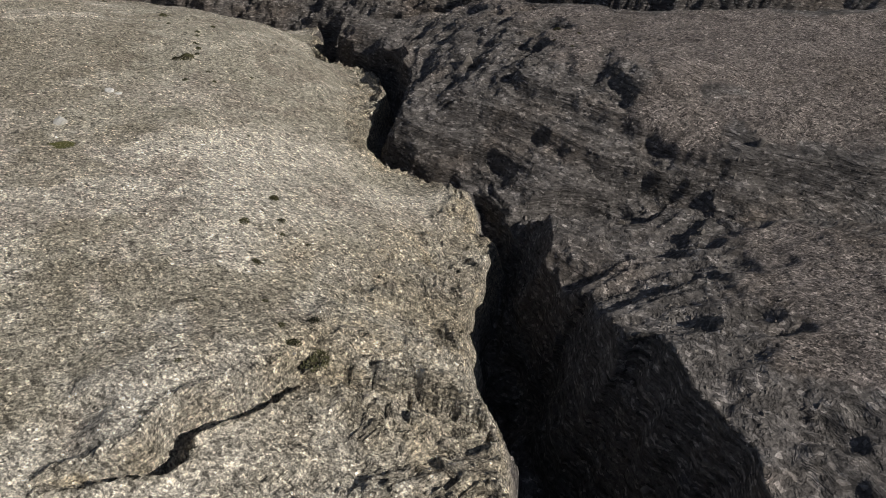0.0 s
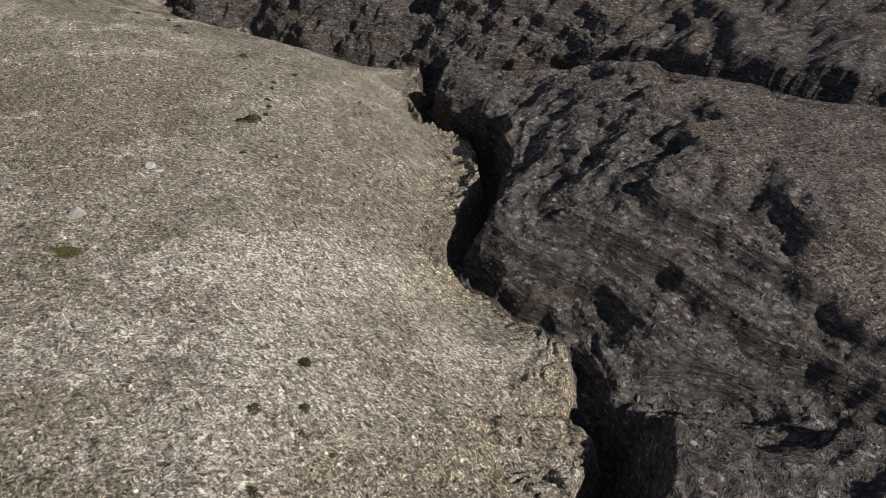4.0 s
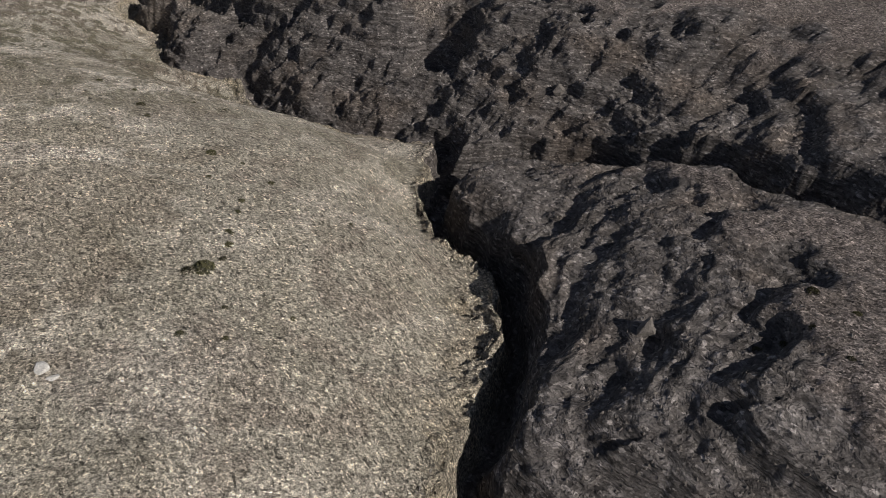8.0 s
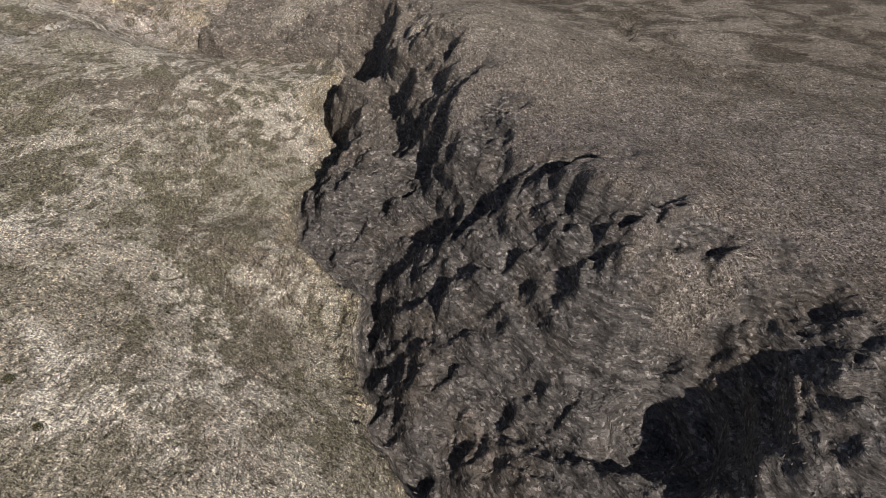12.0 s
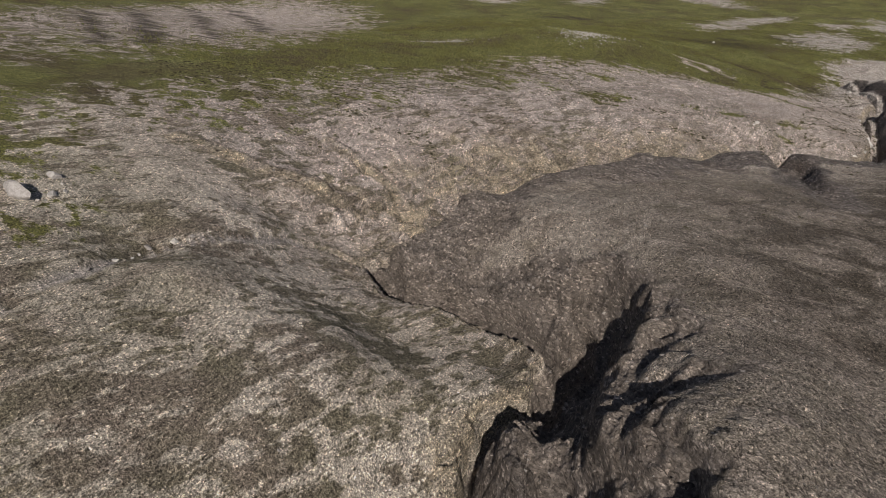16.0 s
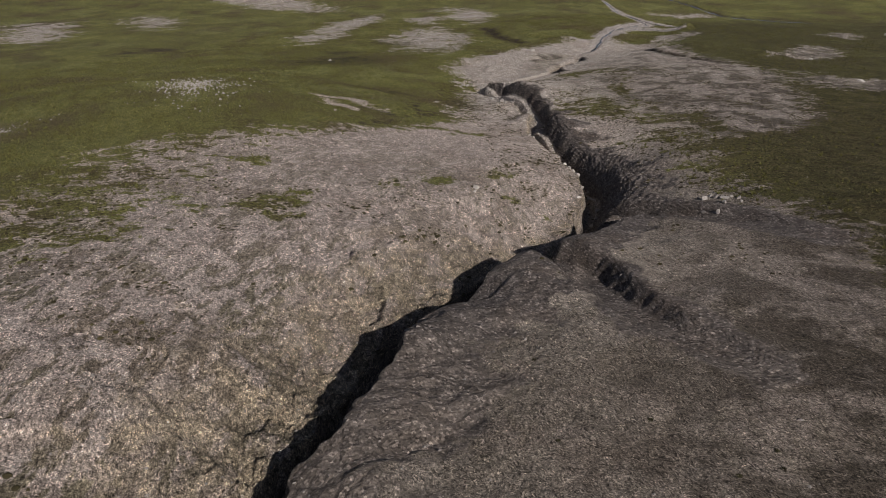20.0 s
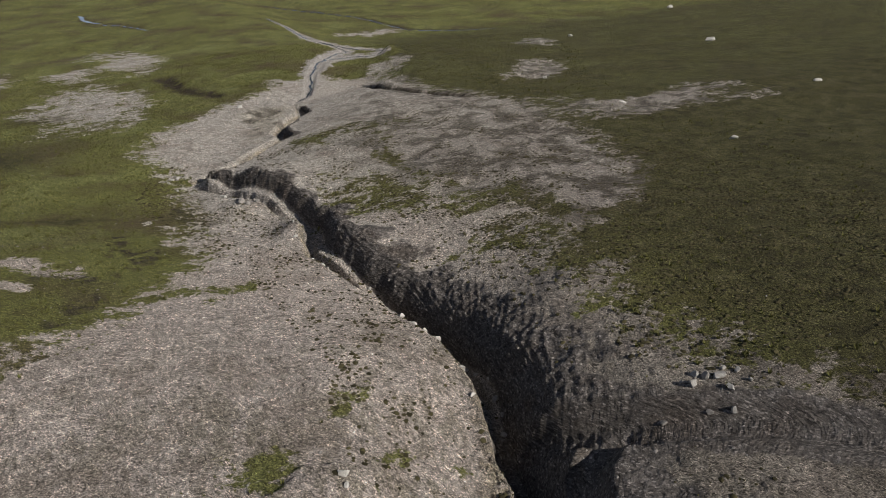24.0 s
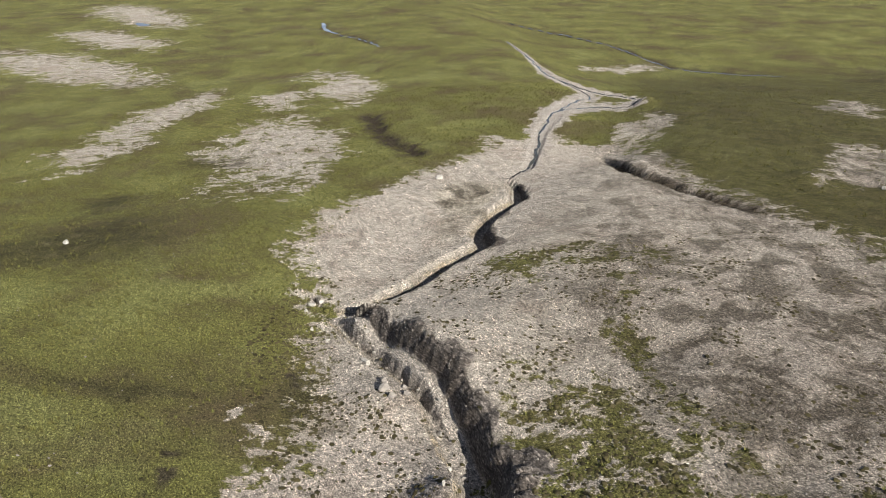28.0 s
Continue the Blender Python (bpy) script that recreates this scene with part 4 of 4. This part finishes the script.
def rock_bmesh(seed, lx, ly, lz, cuts=11):
    """A boulder with broken faces, worn edges and a rough skin."""
    rng = random.Random(seed)
    bm = bmesh.new()
    bmesh.ops.create_icosphere(bm, subdivisions=4 if lx > .9 else 3, radius=1)
    planes = []
    for _ in range(cuts):
        a, b = rng.uniform(0, 2 * math.pi), rng.uniform(-.6, 1)
        c = math.sqrt(1 - b * b)
        planes.append((Vector((c * math.cos(a), c * math.sin(a), b)), rng.uniform(.42, .72)))
    shift = Vector((rng.uniform(0, 50), rng.uniform(0, 50), rng.uniform(0, 50)))
    for v in bm.verts:
        p = v.co.copy()
        for n, d in planes:
            over = p.dot(n) - d
            if over > 0:
                p -= n * over * .97
        p *= 1 + .10 * noise.noise(p * 1.6 + shift) + .045 * noise.noise(p * 5 + shift)
        v.co = (p.x * lx / 1.5, p.y * ly / 1.5, (p.z + .35) * lz / 1.15)
    return bm


def rock(name, label, seed, x, y, lx, ly, lz, material, turn=0.0, tilt=0.0, group=""):
    ob = new(name, mesh_from(name, rock_bmesh(seed, lx, ly, lz), material))
    ob.matrix_world = place(x, y, .12 * lz, turn) @ pose(0, 0, 0, tilt)
    return tagged(ob, label, "rock", group)


def shrub(seed, radius):
    """A cushion shrub: a low dome of small leaves over short twigs, open and ragged at the rim."""
    rng = random.Random(seed)
    base = new("cushion_shrub")
    bm = bmesh.new()
    for _ in range(330):
        a, r = rng.uniform(0, 2 * math.pi), math.sqrt(rng.random()) * (.85 + .3 * math.sin(3 * rng.random()))
        lump = .75 + .35 * noise.noise(Vector((2.2 * r * math.cos(a) + seed, 2.2 * r * math.sin(a), seed)))
        p = Vector((r * math.cos(a), r * math.sin(a), max(0, (1 - r * r)) * .75 * lump * rng.uniform(.55, 1.05))) * radius
        d = Vector((rng.uniform(-1, 1), rng.uniform(-1, 1), rng.uniform(.1, 1.2))).normalized()
        w = d.orthogonal().normalized() * radius * rng.uniform(.05, .11)
        tip = p + d * radius * rng.uniform(.12, .26)
        vs = [bm.verts.new(q) for q in (p - w, p + w, tip + w * .3, tip - w * .3)]
        bm.faces.new(vs)
    part("foliage", bm, SHRUB_LEAF, base)
    bm = bmesh.new()
    for _ in range(16):
        a, lean = rng.uniform(0, 2 * math.pi), rng.uniform(.3, 1.1)
        tip = Vector((math.cos(a) * lean, math.sin(a) * lean, rng.uniform(.35, .7))) * radius
        w = Vector((-math.sin(a), math.cos(a), 0)) * radius * .03
        root = Vector((math.cos(a), math.sin(a), -.2)) * radius * .12
        lo = [bm.verts.new(root + w), bm.verts.new(root - w), bm.verts.new(root + Vector((0, 0, .06 * radius)))]
        top = bm.verts.new(tip)
        for k in range(3):
            bm.faces.new((lo[k], lo[(k + 1) % 3], top))
    part("twigs", bm, TWIG, base, "bare brown twigs")
    return base


# ---- rocks ----
rock("white_rock", "single pale squarish rock on dry sandy ground", 1, -18.2, 30.2, .52, .46, .5, PALE_STONE, 20)
rock("pale_slab", "flat pale stone slab lying on sandy ground", 2, -18.0, 35.1, .75, .4, .18, PALE_STONE, -30)
rock("pale_slab", "small pale stone chip beside a flat slab", 3, -17.4, 34.8, .4, .25, .12, PALE_STONE, 50)
rock("boulder", "large grey tilted boulder slab on bare gravel", 4, -80.0, 73.0, 2.3, 1.5, .95, WEATHERED_STONE, 35, 8)
rock("boulder", "grey angular boulder beside a larger slab", 5, -83.3, 75.0, 1.0, .8, .7, WEATHERED_STONE, 80)
for k, (x, y, d) in enumerate([(-80.0, 75.0, .75), (-80.6, 75.8, .5), (-79.3, 74.2, .4), (-82.0, 75.6, .35)]):
    rock("stone", "small grey stone lying by the boulders", 10 + k, x, y, d, d * .7, d * .5, WEATHERED_STONE, 40 * k, 0, "stones by the boulder")
for k, (x, y, d) in enumerate([(-75.0, 82.2, 1.3), (-74.2, 80.5, .9), (-71.5, 78.6, .9), (-75.4, 83.4, .8), (-72.7, 79.5, .6), (-69.6, 77.2, .7), (-73.4, 79.9, .5), (-76.4, 85.8, .6)]):
    rock("stone", "pale flat stone lying in the dry wash", 20 + k, x, y, d * .6, d * .38, d * .2, GREY_STONE if k % 2 else PALE_STONE, 33 * k, 0, "stones in the wash")
rock("white_stone", "rounded white stone on pale gravel slope", 31, -106.9, 170.1, 1.0, .62, .5, PALE_STONE, 5)
rock("white_stone", "little white stone beside a larger one", 32, -106.5, 169.2, .4, .3, .25, PALE_STONE, 60)
for k, (x, y, d) in enumerate([(-84.8, 178.1, .55), (-82.4, 180.4, .9), (-82.0, 181.6, .7), (-81.3, 181.1, .8), (-80.3, 181.0, .95), (-80.0, 179.4, .7), (-81.7, 177.8, .5), (-80.2, 177.6, .6),
                               (-79.0, 181.6, .6), (-83.2, 180.7, .5), (-79.9, 182.1, .5), (-78.4, 180.2, .45)]):
    rock("stone", "grey angular stone on the gully rim", 40 + k, x, y, d, d * .75, d * .6, WEATHERED_STONE if k % 3 else GREY_STONE, 57 * k, 0, "stones on the ravine rim")
for k, (x, y, d) in enumerate([(-103.2, 193.4, .95), (-104.6, 195.2, .8), (-105.8, 196.4, .7), (-106.4, 197.6, .6), (-107.4, 198.6, .7), (-119.4, 212.2, .6), (-121.4, 214.6, .5), (-116.2, 209.2, .5),
                               (-109.4, 201.5, .5), (-111.8, 204.6, .6), (-100.3, 188.2, .7), (-99.2, 184.4, .6), (-113.8, 206.9, .4), (-124.8, 219.4, .6), (-126.4, 223.6, .6), (-127.4, 226.8, .5)]):
    rock("stone", "pale stone on the lip of the gully", 60 + k, x, y, d, d * .7, d * .6, PALE_STONE, 71 * k, 0, "stones along the gully lip")
for k, (x, y, d) in enumerate([(-155.6, 247.4, .9), (-155.2, 248.8, .8), (-155.4, 245.8, .7), (-152.6, 242.9, .6), (-143.0, 239.2, 1.0), (-142.4, 238.8, .6), (-149.4, 241.6, .5)]):
    rock("stone", "whitish stone on the rim of the bend", 80 + k, x, y, d, d * .75, d * .55, PALE_STONE, 43 * k, 0, "stones at the bend")
for k, (x, y, d) in enumerate([(-138.9, 236.0, 1.0), (-138.0, 234.6, 1.2), (-136.7, 233.8, .9), (-135.6, 234.6, .8), (-136.4, 235.8, .7)]):
    rock("boulder", "fallen grey boulder on the gully floor", 90 + k, x, y, d, d * .8, d * .7, GREY_STONE, 67 * k, 0, "boulders on the gully floor")
for k, (x, y, d) in enumerate([(-48.3, 203.6, 2.2), (-45.2, 216.0, 1.6), (-40.2, 219.8, 1.9), (-41.6, 219.0, 1.2), (-27.8, 245.4, 1.6), (-58.8, 253.4, 1.4), (-29.3, 296.2, 2.0), (-73.2, 281.2, 1.5),
                               (-87.4, 316.6, 1.6), (-160.6, 296.4, 1.5), (-158.2, 266.9, .8), (-196.0, 245.0, 1.2), (-30.8, 380.0, 3.0), (-73.2, 415.2, 2.2), (-14.6, 520.0, 4.0)]):
    rock("boulder", "lone whitish boulder in the grass plain", 100 + k, x, y, d, d * .7, d * .45, PALE_STONE, 29 * k, 0, "boulders on the plain")
for k, (x, y, d) in enumerate([(5.3, 14.5, .3), (5.2, 18.6, .25), (6.1, 12.4, .35), (7.0, 11.0, .3), (15.3, 29.8, .55), (4.7, 28.3, .35), (7.1, 27.8, .4), (8.4, 26.9, .35), (11.2, 24.4, .4), (4.1, 28.6, .3),
                               (-3.2, 78.0, .5), (-8.4, 114.0, .9), (-3.5, 98.3, .9)]):
    rock("stone", "dark shale stone on the gravel slope", 120 + k, x, y, d, d * .7, d * .6, DARK_STONE, 51 * k, 0, "stones on the east slope")
for k, (x, y, d) in enumerate([(-3.4, 69.0, .8), (1.6, 42.8, .7)]):
    rock("rock_knob", "dark bedded rock knob standing out of the wall", 140 + k, x, y, d * 1.2, d, d * .9, DARK_STONE, 83 * k, 0, "rock knobs of the east wall")

rng = random.Random(33)
for k in range(30):
    u = 46.5 + 7 * k / 30
    (ax, ay), (bx, by) = WALK[int(u)], WALK[int(u) + 1]
    f, out, d = u - int(u), rng.uniform(.7, 2.2), rng.uniform(.35, .85)
    n = math.hypot(bx - ax, by - ay)
    rock("stone", "pale block lying on the gully floor", 160 + k, ax + f * (bx - ax) + out * (by - ay) / n, ay + f * (by - ay) - out * (bx - ax) / n, d, d * .7, d * .55,
         WEATHERED_STONE, 47 * k, 0, "stones on the gully floor")

bm = bmesh.new()
for k in range(7):
    a, b = k / 6, .012 + .012 * math.sin(k * 1.9)
    for j in range(6):
        t = j * math.pi / 3
        bm.verts.new((1.1 * a - .55, .06 * math.sin(4 * a) + b * 2 * math.cos(t), .05 + .05 * a + b * 2 * math.sin(t)))
bm.verts.ensure_lookup_table()
for k in range(6):
    for j in range(6):
        bm.faces.new([bm.verts[q] for q in (6 * k + j, 6 * k + (j + 1) % 6, 6 * k + 6 + (j + 1) % 6, 6 * k + 6 + j)])
stick = new("stick", mesh_from("stick", bm, WOOD))
stick.matrix_world = place(-17.6, 66.0, 0, 15)
tagged(stick, "short bleached stick lying on the gully edge", "stick")

# ---- shrubs ----
kinds = [shrub(k, 1.0) for k in range(4)]
for ob in kinds:
    ob.matrix_world = place(-300 - 3 * kinds.index(ob), 60)
    tagged(ob, "low dark olive cushion shrub on dry ground", "shrub", "cushion shrubs")
SHRUBS = [(-3.9, 14.9, .42), (-4.6, 15.2, .25), (-7.8, 22.4, .22), (-6.5, 23.0, .2), (-7.2, 24.9, .22), (-6.3, 22.1, .12), (-6.7, 19.7, .16), (-5.1, 16.0, .14), (-4.1, 16.4, .2), (-8, 17, .1),
          (-5.9, 17.3, .12), (-7.5, 13.8, .12), (-16, 42, .45), (-16.5, 41.6, .3), (-20.8, 51.8, .3), (-16.1, 44.6, .15), (-13.4, 38.5, .14), (-14.9, 38.1, .2), (-5.3, 21.7, .12), (-6.8, 19.8, .14),
          (-8.8, 30.6, .1), (-9.9, 31.7, .1), (-28, 56.8, .32), (-16.6, 49.9, .2), (-16.6, 46.3, .16), (-16.3, 44.7, .17), (-15.8, 43.8, .2), (-15.6, 42.8, .18), (-11.8, 40.7, .13), (-18.9, 51.5, .15)]
SHRUBS_B = [(-19.4, 49, .15), (-11.9, 48.2, .14), (-14.2, 40.1, .15), (-7.2, 24.9, .22), (7.4, 44.5, .22), (6.2, 42.1, .2), (7, 42.4, .16), (5.3, 41.8, .18), (7.8, 40.8, .15), (8.6, 43.3, .2),
            (-16.9, 47.3, .18), (-11, 50.9, .12), (-26.7, 60.4, .15), (-26.4, 55, .2), (-30.8, 60.3, .2), (-33.5, 60.6, .25), (-24.5, 60.2, .15), (-57.4, 70.3, .4), (-56.2, 68.2, .25), (-59.9, 69.7, .2),
            (-53.6, 71.2, .2), (-34.9, 103.8, .35), (-31.5, 101.3, .25), (-30, 97.7, .3), (-25.5, 93.6, .25), (-35.8, 97.3, .2), (-25.1, 91, .2)]
SHRUBS_C = [(-102.5, 100.9, .4), (-103.7, 105.6, .5), (-103.1, 103.9, .4), (-118.2, 115, .5), (-102.9, 92.5, .5), (-103, 112.3, .35), (-97.8, 93.2, .35), (-67.3, 120.2, .4), (-106.1, 99.4, .5), (-110.6, 95.1, .5),
            (-114.4, 97.4, .5), (-67.9, 133.9, .3), (-67.4, 132.6, .35), (-69.1, 130.8, .3), (-74.3, 133.6, .3), (-78, 129.4, .25), (-100.5, 160.1, .35), (-83.1, 137, .3), (-99.7, 169.3, .4), (-109.5, 178.5, .45),
            (-104.4, 175.7, .3), (-100.1, 166.3, .35), (-115.5, 165.5, .6), (-109.5, 166.2, .35), (-127.5, 234.2, .5), (-146.3, 214, .6), (-148, 213.4, .5)]
for k, (x, y, r) in enumerate(SHRUBS + SHRUBS_B + SHRUBS_C):
    r = r * .6 if y > 90 else r
    ob = copy_thing(kinds[k % 4], place(x, y, .03, 77 * k, r))
    if r > .29:
        tagged(ob, "broad dark cushion shrub on a bare slope")
    if x > 4:
        tagged(ob, "small dark shrub on grey shale gravel")
for ob in kinds:
    for child in list(ob.children):
        bpy.data.objects.remove(child)
    bpy.data.objects.remove(ob)


# ---- what nobody could count ----
def scatter(name, template, tris, xs, ys, sizes, stretch, material, label, category, seed, sink=.1):
    """Many copies of one small form, turned and sized at random, as one mesh."""
    rng = np.random.RandomState(seed)
    n = len(xs)
    turn = rng.uniform(0, 2 * np.pi, n)
    c, s = np.cos(turn)[:, None], np.sin(turn)[:, None]
    t = template[None] * (1 + .3 * rng.uniform(-1, 1, (n, len(template), 3)))
    x, y, z = t[..., 0] * sizes[:, None], t[..., 1] * sizes[:, None] * stretch, t[..., 2] * sizes[:, None]
    pts = np.stack([x * c - y * s + xs[:, None], x * s + y * c + ys[:, None], z + (height(xs, ys) - sink * sizes)[:, None]], 2)
    f = (np.array(tris)[None] + (np.arange(n) * len(template))[:, None, None]).reshape(-1, 3)
    ob = sheet(name, pts.reshape(-1, 3), f, material)
    ob.data.polygons.foreach_set("use_smooth", np.zeros(len(f), bool))
    return tagged(ob, label, category, kind="stuff")


def strew(n, s0, s1, v0, v1, seed, keep):
    """Random places in a stretch of the valley, thinned by keep(s, v, x, y)."""
    rng = np.random.RandomState(seed)
    s, v = rng.uniform(s0, s1, n), rng.uniform(v0, v1, n)
    nn = v + cardinal(s, AXIS_S) @ _axis
    x, y = ALONG[0] * s + ACROSS[0] * nn, ALONG[1] * s + ACROSS[1] * nn
    ok = rng.uniform(0, 1, n) < keep(s, v, x, y)
    return x[ok], y[ok]


OCTA = np.array([(1, 0, .1), (0, 1, -.1), (-1, .1, 0), (.1, -1, .1), (0, 0, .8), (0, 0, -.5)]) * .5
OCTA_F = [(0, 1, 4), (1, 2, 4), (2, 3, 4), (3, 0, 4), (1, 0, 5), (2, 1, 5), (3, 2, 5), (0, 3, 5)]
DOME = np.array([(math.cos(a) * r, math.sin(a) * r, h) for h, r, o in ((0, 1, 0), (.3, .68, .5)) for a in [(k + o) * 2 * math.pi / 6 for k in range(6)]] + [(.1, 0, .44)])
DOME_F = [(k, (k + 1) % 6, 6 + k) for k in range(6)] + [((k + 1) % 6, 6 + (k + 1) % 6, 6 + k) for k in range(6)] + [(6 + k, 6 + (k + 1) % 6, 12) for k in range(6)]
BLADES, BLADES_F = [], []
for k in range(6):
    a = k * 2 * math.pi / 6
    dx, dy = math.cos(a), math.sin(a)
    BLADES += [(dx * .12 - dy * .16, dy * .12 + dx * .16, 0), (dx * .12 + dy * .16, dy * .12 - dx * .16, 0), (dx * .55, dy * .55, .62 + .2 * (k % 2))]
    BLADES_F.append((3 * k, 3 * k + 1, 3 * k + 2))
BLADES = np.array(BLADES)


def sizes(n, lo, hi, seed, power=2.5):
    return lo + (hi - lo) * np.random.RandomState(seed).uniform(0, 1, n) ** power


x, y = strew(60000, 5, 130, -5, 22, 51, lambda s, v, x, y: np.clip(.10 + sample(ROCK, s, v) * .5 + .25 * sample(DARK, s, v), 0, 1))
scatter("shale_gravel", OCTA, OCTA_F, x, y, sizes(len(x), .04, .26, 52, 3), .6, DARK_STONE, "dark shale chips strewn over the east slopes", "gravel", 53)
x, y = strew(26000, 100, 320, -40, 40, 54, lambda s, v, x, y: np.clip(.05 + .35 * sample(LOWER, s, v) + .4 * sample(BED, s, v) + .3 * sample(ROCK, s, v), 0, 1) * (1 - .8 * sample(GRASS, s, v)))
scatter("gravel", OCTA, OCTA_F, x, y, sizes(len(x), .08, .42, 55), .75, GREY_STONE, "grey gravel stones strewn over the lower slopes", "gravel", 56)
x, y = strew(9000, 5, 110, -30, 1, 57, lambda s, v, x, y: .25 + .5 * sample(ROUGH, s, v))
scatter("grit", OCTA, OCTA_F, x, y, sizes(len(x), .03, .16, 58, 3), .7, GREY_STONE, "small grey stones on the sandy bank", "gravel", 59)
rubble = np.random.RandomState(60)
a, r = rubble.uniform(0, 2 * np.pi, 1500), np.abs(rubble.normal(0, .55, 1500))
x, y = -173 + 17 * r * np.cos(a) * .77 + 9 * r * np.sin(a) * .63, 182 - 17 * r * np.cos(a) * .63 + 9 * r * np.sin(a) * .77
scatter("white_rubble", OCTA, OCTA_F, x, y, sizes(1500, .15, .85, 61, 3), .8, WEATHERED_STONE, "heap of pale grey rubble stones in the grass", "rubble", 62)
a, r = rubble.uniform(0, 2 * np.pi, 420), np.abs(rubble.normal(0, .55, 420))
x, y = -177 + 3 * r * np.cos(a), 147 + 11 * r * np.sin(a)
scatter("white_rubble", OCTA, OCTA_F, x, y, sizes(420, .15, .7, 76, 3), .8, WEATHERED_STONE, "thin strip of pale rubble stones in the grass", "rubble", 77)
x, y = strew(95000, 165, 300, -12, 60, 63, lambda s, v, x, y: (1 - sample(ROCK, s, v)) * (.03 + .14 * step(205, 225, s) * (1 - step(255, 275, s)) * (1 - step(26, 40, v)) * step(-.25, .2, fbm(x / 3, y / 3, 2, 75)) + .4 * step(.05, .55, fbm(x / 7, y / 7, 3, 64) + .8 * sample(GRASS, s, v) - .1)) * step(165, 215, s))
scatter("cushion_plants", DOME, DOME_F, x, y, sizes(len(x), .06, .30, 65, 2.2), 1.0, TUFT_LEAF, "dark tufted cushion plants dotting the gravel", "plants", 66)
x, y = strew(14000, 135, 200, -55, -8, 67, lambda s, v, x, y: .5 * step(.1, .6, fbm(x / 9, y / 6, 3, 68) + .9 * sample(GRASS, s, v) - .05))
scatter("cushion_plants", DOME, DOME_F, x, y, sizes(len(x), .06, .28, 69, 2.2), 1.0, TUFT_LEAF, "scattered dark cushion plants above the bank", "plants", 70)
x, y = strew(110000, 150, 420, -120, 90, 71, lambda s, v, x, y: sample(GRASS, s, v) * (.35 + .65 * step(-.2, .5, fbm(x / 6, y / 6, 3, 72))) * (1 - sample(BED, s, v)) * (1 - .85 * sample(SHADE_AND_BROWN, s, v)))
scatter("grass", BLADES, BLADES_F, x, y, sizes(len(x), .18, .55, 73, 1.8), 1.0, GRASS_LEAF, "rough yellow-green grass tufts on the plain", "grass", 74, 0)

rng = random.Random(81)
bm = bmesh.new()
for _ in range(420):
    a, r = rng.uniform(0, 2 * math.pi), math.sqrt(rng.random())
    p = Vector((r * math.cos(a) * .68, r * math.sin(a) * .36, .05 * (1 - r)))
    d = Vector((rng.uniform(-1, 1), rng.uniform(-1, 1), 1)).normalized() * .06
    w = d.orthogonal().normalized() * .04
    bm.faces.new([bm.verts.new(q) for q in (p - w, p + w, p + d)])
moss = new("moss_patch", mesh_from("moss_patch", bm, MOSS_LEAF))
moss.matrix_world = place(-17.1, 27.6, 0, 10)
tagged(moss, "small olive-green moss patch on dry sand", "moss")


# ---- water ----
def ribbon(name, course, wide, label):
    """A shallow stream of its course's winding, lying in its bed."""
    ends, line = np.arange(len(course)), np.array([p[:2] for p in course], float)
    u = np.linspace(0, len(course) - 1, 12 * len(course))
    soft = cardinal(u, ends)
    x, y = soft @ line[:, 0], soft @ line[:, 1]
    x, y = x + .8 * perlin(x / 5, y / 5, 91), y + .8 * perlin(x / 5, y / 5, 92)
    dx, dy = np.gradient(x), np.gradient(y)
    n = np.hypot(dx, dy)
    w = wide * (.75 + .6 * perlin(x / 6, y / 6, 93))
    w[0] = w[-1] = .05
    level = height(x, y) + .05
    left = np.stack([x - dy / n * w, y + dx / n * w, level], 1)
    right = np.stack([x + dy / n * w, y - dx / n * w, level], 1)
    q = np.arange(len(x) - 1)
    ob = sheet(name, np.concatenate([left, right]), np.stack([q, q + len(x), q + len(x) + 1, q + 1], 1), WATER)
    return tagged(ob, label, "water", kind="structure")


g = Nodes("stream_water")
WATER = g.done(g.ramp(g.noise(3, 3), (.3, (.05, .05, .042)), (.7, (.10, .10, .088))), .12, g.bump(g.noise(.5, 3), .02), .5)
ribbon("water_braid", SIDES["braid"], .45, "thin dark stream winding through pale gravel")
ribbon("water_side", SIDES["braid_west"], .35, "narrow side stream in a gravel bed")
ribbon("water_creek", SIDES["ditch"], 1.3, "small winding creek in the green plain")
ribbon("water_far_creek", SIDES["ditch_north"], .8, "far dark creek crossing the green plain")
bm = bmesh.new()
bm.faces.new([bm.verts.new((9 * math.cos(a) * (1 + .2 * math.sin(3 * a)), 2.6 * math.sin(a), 0)) for a in [k * math.pi / 12 for k in range(24)]])
pool = new("water_pool", mesh_from("water_pool", bm, WATER))
pool.matrix_world = place(-397, 452, -.15, -20)
tagged(pool, "small grey pool beside pale bare ground", "water", kind="structure")
